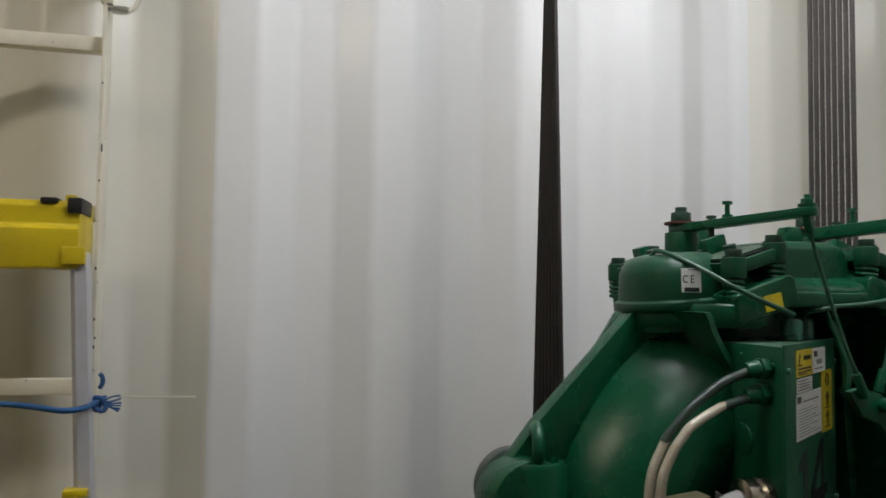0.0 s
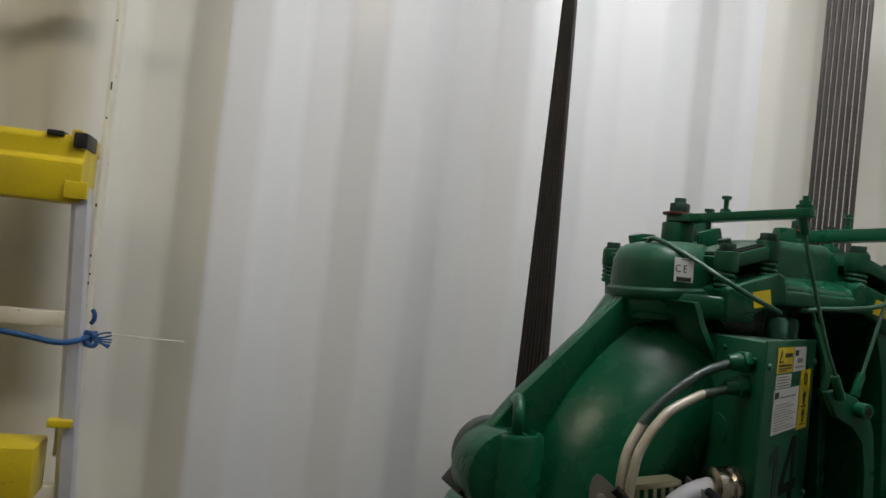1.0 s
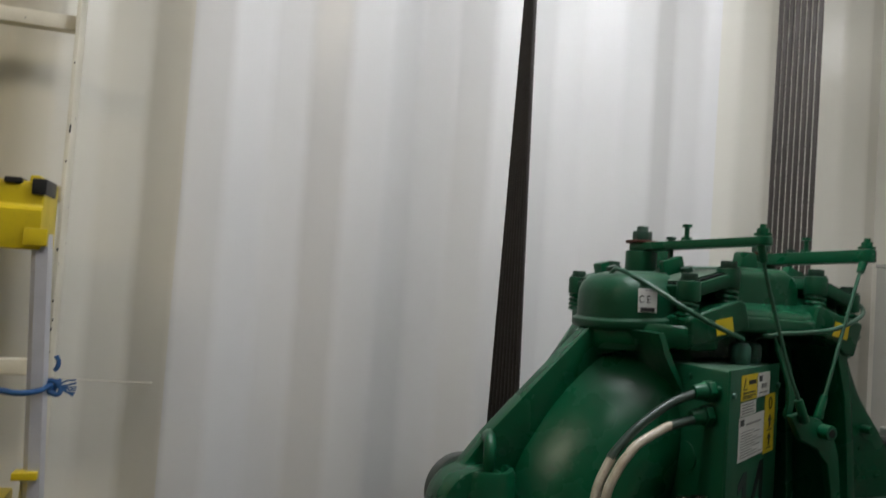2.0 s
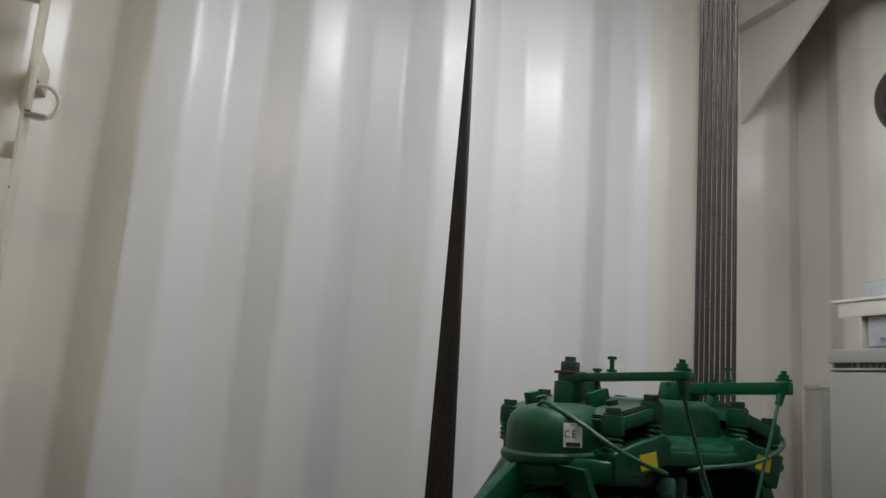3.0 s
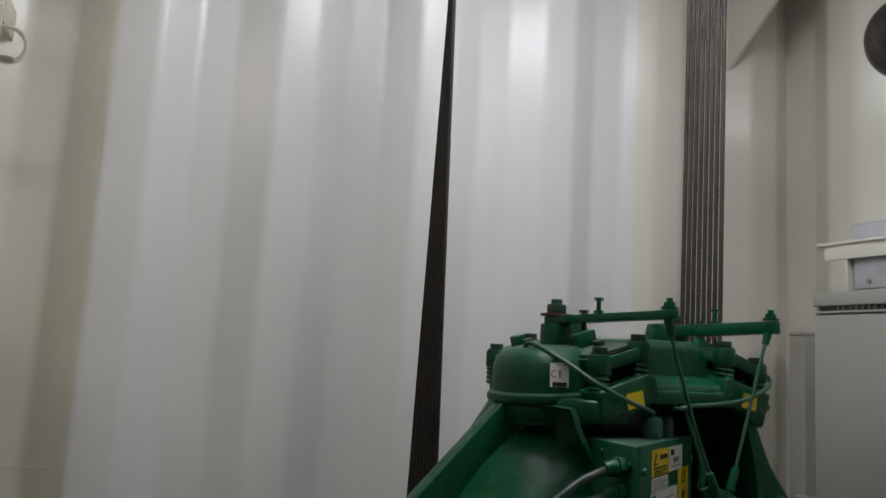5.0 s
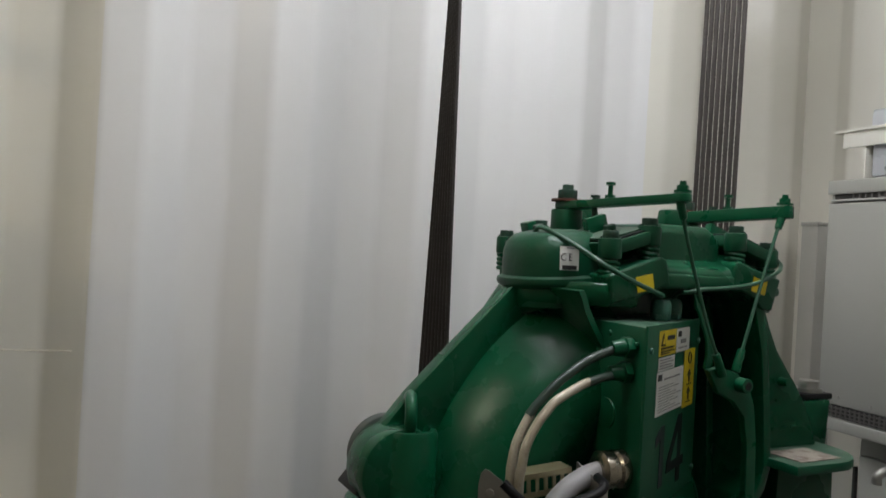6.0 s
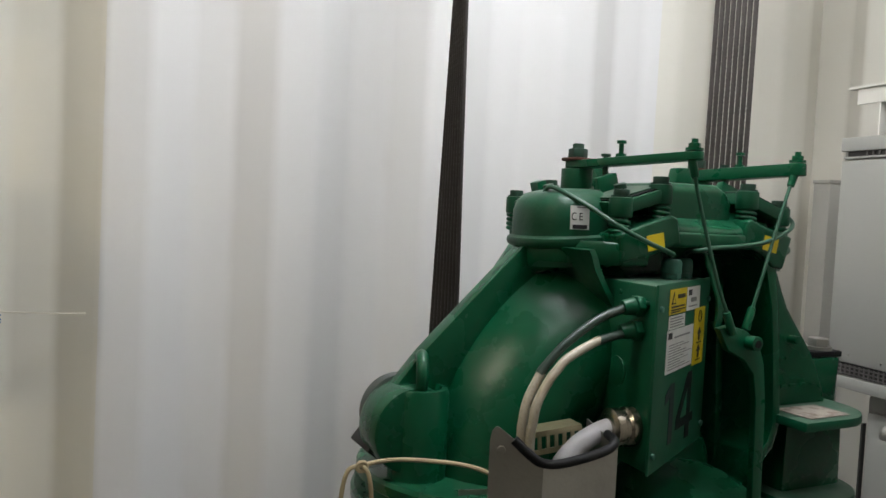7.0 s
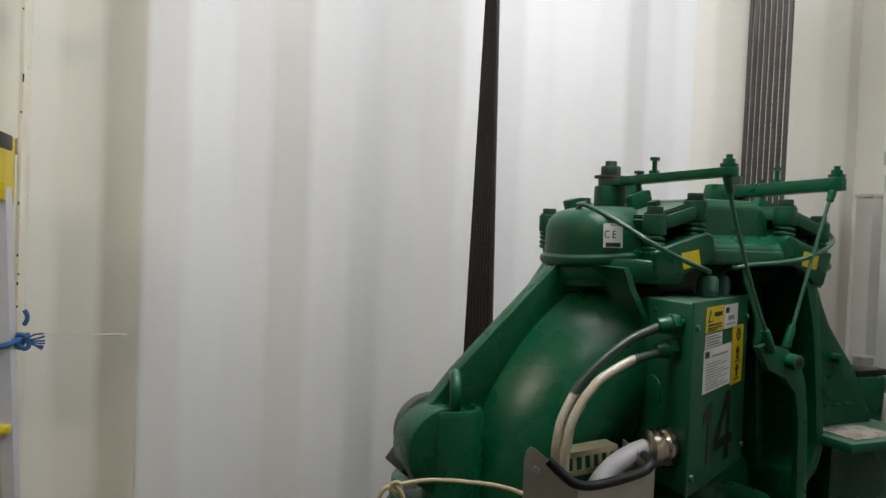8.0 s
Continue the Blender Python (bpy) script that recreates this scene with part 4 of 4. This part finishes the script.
def fixed_ladder():
    th = empty("fixed_ladder", pose(-0.40, LY, 0), "cream painted steel ladder fixed to the wall, paint chipped", "ladder")
    for x in (-0.1905, -0.5905):
        part("stile", box((x, LY, 1.28), (0.006, 0.052, 2.56), 0.0015), CREAM, th, in_world=True)
    z = 0.280
    while z < 2.5:
        bm = box((-0.3905, LY, z), (0.394, 0.026, 0.024), 0.004)
        part("rung", bm, CREAM, th, in_world=True)
        z += 0.264
    for zz in (0.6, 2.02):
        for x in (-0.1905, -0.5905):
            part("wall_bracket", box((x, LY + 0.075, zz), (0.008, 0.10, 0.05), 0.002), CREAM, th, in_world=True)
    for zz, w in ((1.699, 0.015), (1.649, 0.004), (1.80, 0.003), (1.515, 0.006), (1.438, 0.005), (1.41, 0.004), (1.396, 0.006), (1.362, 0.004), (1.278, 0.005), (1.248, 0.006), (1.20, 0.004)):
        part("paint_chip", box((-0.1890 + 0.0012 * math.sin(zz * 90), LY - 0.0263, zz), (0.0022, 0.001, w * 0.8)), TAPE, th, in_world=True)


fixed_ladder()


def conduit_ring():
    th = empty("ring_clamp", pose(-0.165, LY, 1.95), "painted steel ring clamp on the ladder stile", "clamp")
    ring = [(-0.175 + 0.028 * math.cos(a), LY + 0.01, 1.952 + 0.028 * math.sin(a)) for a in (2 * math.pi * k / 28 for k in range(28))]
    part("ring", tube(ring, 0.0035, 8, True), CREAM, th, in_world=True)
    part("shank", box((-0.184, LY - 0.024, 1.962), (0.009, 0.012, 0.076), 0.002), CREAM, th, in_world=True)
    part("foot", box((-0.174, LY - 0.018, 1.920), (0.032, 0.014, 0.008), 0.003), STEEL, th, in_world=True)


conduit_ring()


# ---- step ladder leaning by the fixed ladder ----
SY = LY - 0.085


def step_ladder():
    th = empty("step_ladder", pose(-0.38, SY, 0), "aluminium step ladder with a scuffed yellow plastic top", "step ladder")
    top = prism([(SY - 0.045, 1.5115), (SY - 0.050, 1.566), (SY - 0.040, 1.571), (SY - 0.044, 1.599), (SY - 0.036, 1.606), (SY + 0.050, 1.609), (SY + 0.055, 1.5115)], -0.61, -0.194, "x", 0.004)
    t = part("top_cap", top, YELLOW, th, "scuffed yellow plastic cap", in_world=True)
    part("tape", box((-0.201, SY - 0.012, 1.599), (0.019, 0.07, 0.022), 0.003), TAPE, t, "torn black tape", in_world=True)
    part("tape", box((-0.234, SY - 0.030, 1.605), (0.022, 0.035, 0.008), 0.002), TAPE, t, in_world=True)
    part("lip", box((-0.209, SY - 0.012, 1.609), (0.014, 0.05, 0.012), 0.004), YELLOW, t, in_world=True)
    part("bracket", box((-0.200, SY - 0.044, 1.529), (0.030, 0.012, 0.024), 0.002), YELLOW, th, in_world=True)
    for x, lean in ((-0.1955, 0.100), (-0.594, -0.100)):
        bm = bmesh.new()
        prof = [(-0.0125, 0.0), (-0.0055, -0.008), (0.0095, -0.008), (0.0095, 0.026), (-0.0125, 0.026)]
        lo = [bm.verts.new((x + px + lean, SY - 0.045 + py - 0.10, 0.0)) for px, py in prof]
        hi = [bm.verts.new((x + px, SY - 0.030 + py, 1.535)) for px, py in prof]
        bm.faces.new(lo[::-1]), bm.faces.new(hi)
        for k in range(5):
            bm.faces.new((lo[k], lo[(k + 1) % 5], hi[(k + 1) % 5], hi[k]))
        part("stile", bm, ALU, th, "brushed aluminium stile", in_world=True)
    part("band", box((-0.182, SY - 0.062, 1.211), (0.031, 0.024, 0.010), 0.002), YELLOW, th, in_world=True)
    part("hinge", box((-0.187, SY - 0.040, 1.185), (0.006, 0.03, 0.045), 0.003), STEEL, th, "zinc hinge plate", in_world=True)
    part("hinge_bolt", rod((-0.184, SY - 0.04, 1.19), (-0.176, SY - 0.04, 1.19), 0.007, n=12, r=0.001), STEEL, th, in_world=True)
    for k, z in enumerate((1.147, 0.877, 0.607, 0.337)):
        step = part("step", box((-0.3985, SY - 0.060 - 0.02 * k, z), (0.391 + 0.035 * k, 0.08, 0.075), 0.005), YELLOW, th, "yellow plastic step", in_world=True)
        part("tread_mark", box((-0.262, SY - 0.1005 - 0.02 * k, z + 0.004), (0.020, 0.001, 0.005), 0, pose(0, 0, 0)), STICK_W, step, in_world=True)


step_ladder()


def blue_tie():
    y = LY - 0.16
    pts = [(-0.60, y + 0.02, 1.350), (-0.46, y, 1.340), (-0.290, y, 1.333), (-0.240, y, 1.328), (-0.200, y - 0.006, 1.3225), (-0.178, y + 0.01, 1.3225), (-0.168, y + 0.05, 1.325)]
    th = tagged(part("blue_tie_rope", tube(smooth_path(pts), 0.0040, 10), BLUE), "blue twisted rope tying the step ladder to the fixed ladder", "rope")
    rng = random.Random(4)
    knot = bmesh.new()
    loop = []
    for k in range(40):
        a = 2 * math.pi * k / 40
        loop.append((-0.168 + 0.010 * math.sin(2 * a) + 0.004 * math.cos(3 * a), y + 0.055 + 0.008 * math.cos(a), 1.322 + 0.009 * math.sin(3 * a)))
    part("knot", tube(loop, 0.0036, 8, True, knot), BLUE, th)
    for k in range(7):
        a = rng.uniform(-0.6, 0.45)
        p = Vector((-0.160, y + 0.05, 1.325))
        q = p + Vector((0.026 * math.cos(a), -0.004, 0.026 * math.sin(a)))
        part("frayed_end", tube(smooth_path([p, (p + q) / 2 + Vector((0, 0, rng.uniform(-0.003, 0.004))), q], 4), 0.0013, 6), BLUE, th)
    part("upper_loop", tube(smooth_path([(-0.177, LY - 0.034, 1.336), (-0.173, LY - 0.036, 1.343), (-0.173, LY - 0.036, 1.351), (-0.177, LY - 0.034, 1.357)]), 0.0034, 8), BLUE, th)


blue_tie()
tagged(part("wall_string", tube(smooth_path([(-0.187, LY - 0.028, 1.324), (-0.150, LY + 0.005, 1.318), (-0.10, LY + 0.05, 1.310), (-0.0489, WY1 - 0.028, 1.3024)]), 0.0012, 6), STRING), "pale string stretched from the ladder to the wall", "string")
tagged(part("wall_mark", box((0.364, WY1 - 0.001, 1.521), (0.003, 0.001, 0.004)), TAPE), "tiny dark speck on the cream wall", "mark")


# ---- cabinet on the side wall ----
CX = 1.20


def wall_cabinet():
    th = empty("wall_cabinet", pose(CX + 0.12, 0.72, 1.25), "light grey steel wall cabinet with slotted vents", "cabinet")
    y0, y1 = 0.40, 1.040
    part("body", box((CX + 0.135, (y0 + y1) / 2, 1.4555), (0.268, y1 - y0, 0.375), 0.003), CAB, th, in_world=True)
    part("top_cover", box((CX + 0.1325, (y0 + y1) / 2, 1.654), (0.281, y1 - y0 + 0.003, 0.024), 0.002), CAB, th, in_world=True)
    # The slot's inner shade is a dark strip set behind the teeth.
    part("vent_gap", box((CX - 0.0005, (y0 + y1) / 2, 1.6375), (0.004, y1 - y0 - 0.02, 0.010)), CAB_DARK, th, in_world=True)
    part("vent_rail", box((CX - 0.004, (y0 + y1) / 2, 1.6305), (0.010, y1 - y0 - 0.012, 0.004), 0.001), CAB, th, in_world=True)
    for k in range(44):
        part("vent_tooth", box((CX - 0.0035, y1 - 0.05 - 0.0125 * k, 1.6385), (0.003, 0.003, 0.009)), CAB_MESH, th, in_world=True)
    part("door", box((CX - 0.003, (y0 + y1) / 2, 1.450), (0.010, y1 - y0 - 0.004, 0.352), 0.003), CAB, th, in_world=True)
    vent = part("lower_vent", box((CX - 0.002, (y0 + y1) / 2, 1.262), (0.006, y1 - y0 - 0.01, 0.020)), CAB_DARK, th, "dark perforated vent strip", in_world=True)
    for k in range(64):
        part("vent_bar", box((CX - 0.006, y1 - 0.012 - 0.0095 * k, 1.262), (0.003, 0.0022, 0.020)), CAB_MESH, vent, in_world=True)
    for z in (1.2555, 1.262, 1.2685):
        part("vent_bar", box((CX - 0.0065, (y0 + y1) / 2, z), (0.003, y1 - y0 - 0.01, 0.0016)), CAB_MESH, vent, in_world=True)
    part("bottom_rail", box((CX + 0.13, (y0 + y1) / 2, 1.240), (0.28, y1 - y0, 0.022), 0.003), CAB, th, in_world=True)
    for y, z in ((0.995, 1.288), (0.93, 1.284)):
        part("door_screw", rod((CX - 0.008, y, z), (CX - 0.0105, y, z), 0.0024, n=12), STEEL, th, in_world=True)


wall_cabinet()


def lower_cabinet():
    th = empty("floor_cabinet", pose(CX + 0.15, 0.70, 0), "grey steel floor cabinet with a curved handle, under the wall cabinet", "cabinet")
    part("body", box((CX + 0.165, 0.68, 0.61), (0.27, 0.60, 1.22), 0.006), CAB, th, in_world=True)
    part("door", box((CX + 0.022, 0.68, 0.61), (0.014, 0.575, 1.17), 0.004), CAB, th, in_world=True)
    # Dark strip puts in the shade of the gap beside the cabinet.
    part("seam", box((CX + 0.026, 0.982, 0.585), (0.008, 0.004, 1.17)), CAB_DARK, th, in_world=True)
    part("handle", tube(smooth_path([(CX + 0.02, 0.885, 1.192), (CX - 0.012, 0.892, 1.190), (CX - 0.025, 0.897, 1.180), (CX - 0.026, 0.897, 1.168)]), 0.008, 12), GALV, th, "curved metal handle", in_world=True)


lower_cabinet()


def shelf_bracket():
    th = empty("angle_shelf", pose(CX + 0.1, 0.95, 1.75), "cream painted steel angle shelf on the wall", "shelf")
    part("flange", box((CX + 0.155, 0.967, 1.7535), (0.31, 0.150, 0.005), 0.001), WALL, th, in_world=True)
    part("web", box((CX + 0.006, 0.955, 1.738), (0.005, 0.140, 0.028), 0.001), WALL, th, in_world=True)
    for y in (0.985,):
        part("leg", box((CX + 0.05, y - 0.005, 1.697), (0.09, 0.004, 0.060), 0.001), WALL, th, in_world=True)


shelf_bracket()


def junction_box():
    th = empty("junction_box", pose(CX + 0.1, 0.85, 1.667), "grey plastic junction box standing on the cabinet", "junction box")
    part("body", box((CX + 0.115, 0.812, 1.708), (0.19, 0.325, 0.080), 0.004), PLASTIC, th, in_world=True)
    part("lid", box((CX + 0.017, 0.812, 1.708), (0.010, 0.318, 0.074), 0.003), PLASTIC, th, in_world=True)
    part("lid_screw", rod((CX + 0.012, 0.94, 1.683), (CX + 0.009, 0.94, 1.683), 0.004, n=12), INK_GREY, th, in_world=True)


junction_box()


def upper_box():
    th = empty("small_box", pose(CX + 0.1, 0.88, 1.756), "small light grey plastic box on the angle shelf", "box")
    part("body", box((CX + 0.13, 0.893, 1.772), (0.20, 0.20, 0.034), 0.007), PLASTIC, th, in_world=True)
    part("lid", box((CX + 0.13, 0.893, 1.789), (0.196, 0.196, 0.004), 0.002), PLASTIC, th, in_world=True)


upper_box()


def round_bell():
    c = Vector((1.30, 0.915, 2.132))
    th = empty("alarm_bell", pose(WX1 - 0.04, c.y, c.z), "dark brown round alarm bell on the side wall", "bell")
    turn = (Vector((-1, -0.55, -0.12))).to_track_quat("Z", "Y").to_matrix().to_4x4()
    part("gong", lathe([(0.078, -0.010), (0.080, 0.0), (0.078, 0.012), (0.070, 0.028), (0.054, 0.042), (0.032, 0.051), (0.008, 0.054)], Matrix.Translation(c) @ turn, 48), BELL, th, in_world=True)
    part("stem", rod(c + Vector((0.004, 0.002, 0)), (WX1 - 0.02, c.y + 0.03, c.z), 0.020, n=20), BELL, th, in_world=True)
    part("wall_plate", rod((WX1 - 0.045, c.y + 0.028, c.z), (WX1 - 0.002, c.y + 0.03, c.z), 0.04, n=24), BELL, th, in_world=True)


round_bell()


# Plain grey box added for the upright strip beside the cabinet.
def wall_strip_box():
    th = empty("upright_strip_box", pose(1.45, 1.28, 0), "plain grey upright box added on the side wall behind the cabinet", "trunking")
    part("body", box((1.4525, 1.2905, 0.802), (0.085, 0.045, 1.604), 0.003), STRIP_GREY, th, in_world=True)
    part("end_cap", box((1.4515, 1.2905, 1.608), (0.087, 0.048, 0.008), 0.002), STRIP_GREY, th, in_world=True)


wall_strip_box()
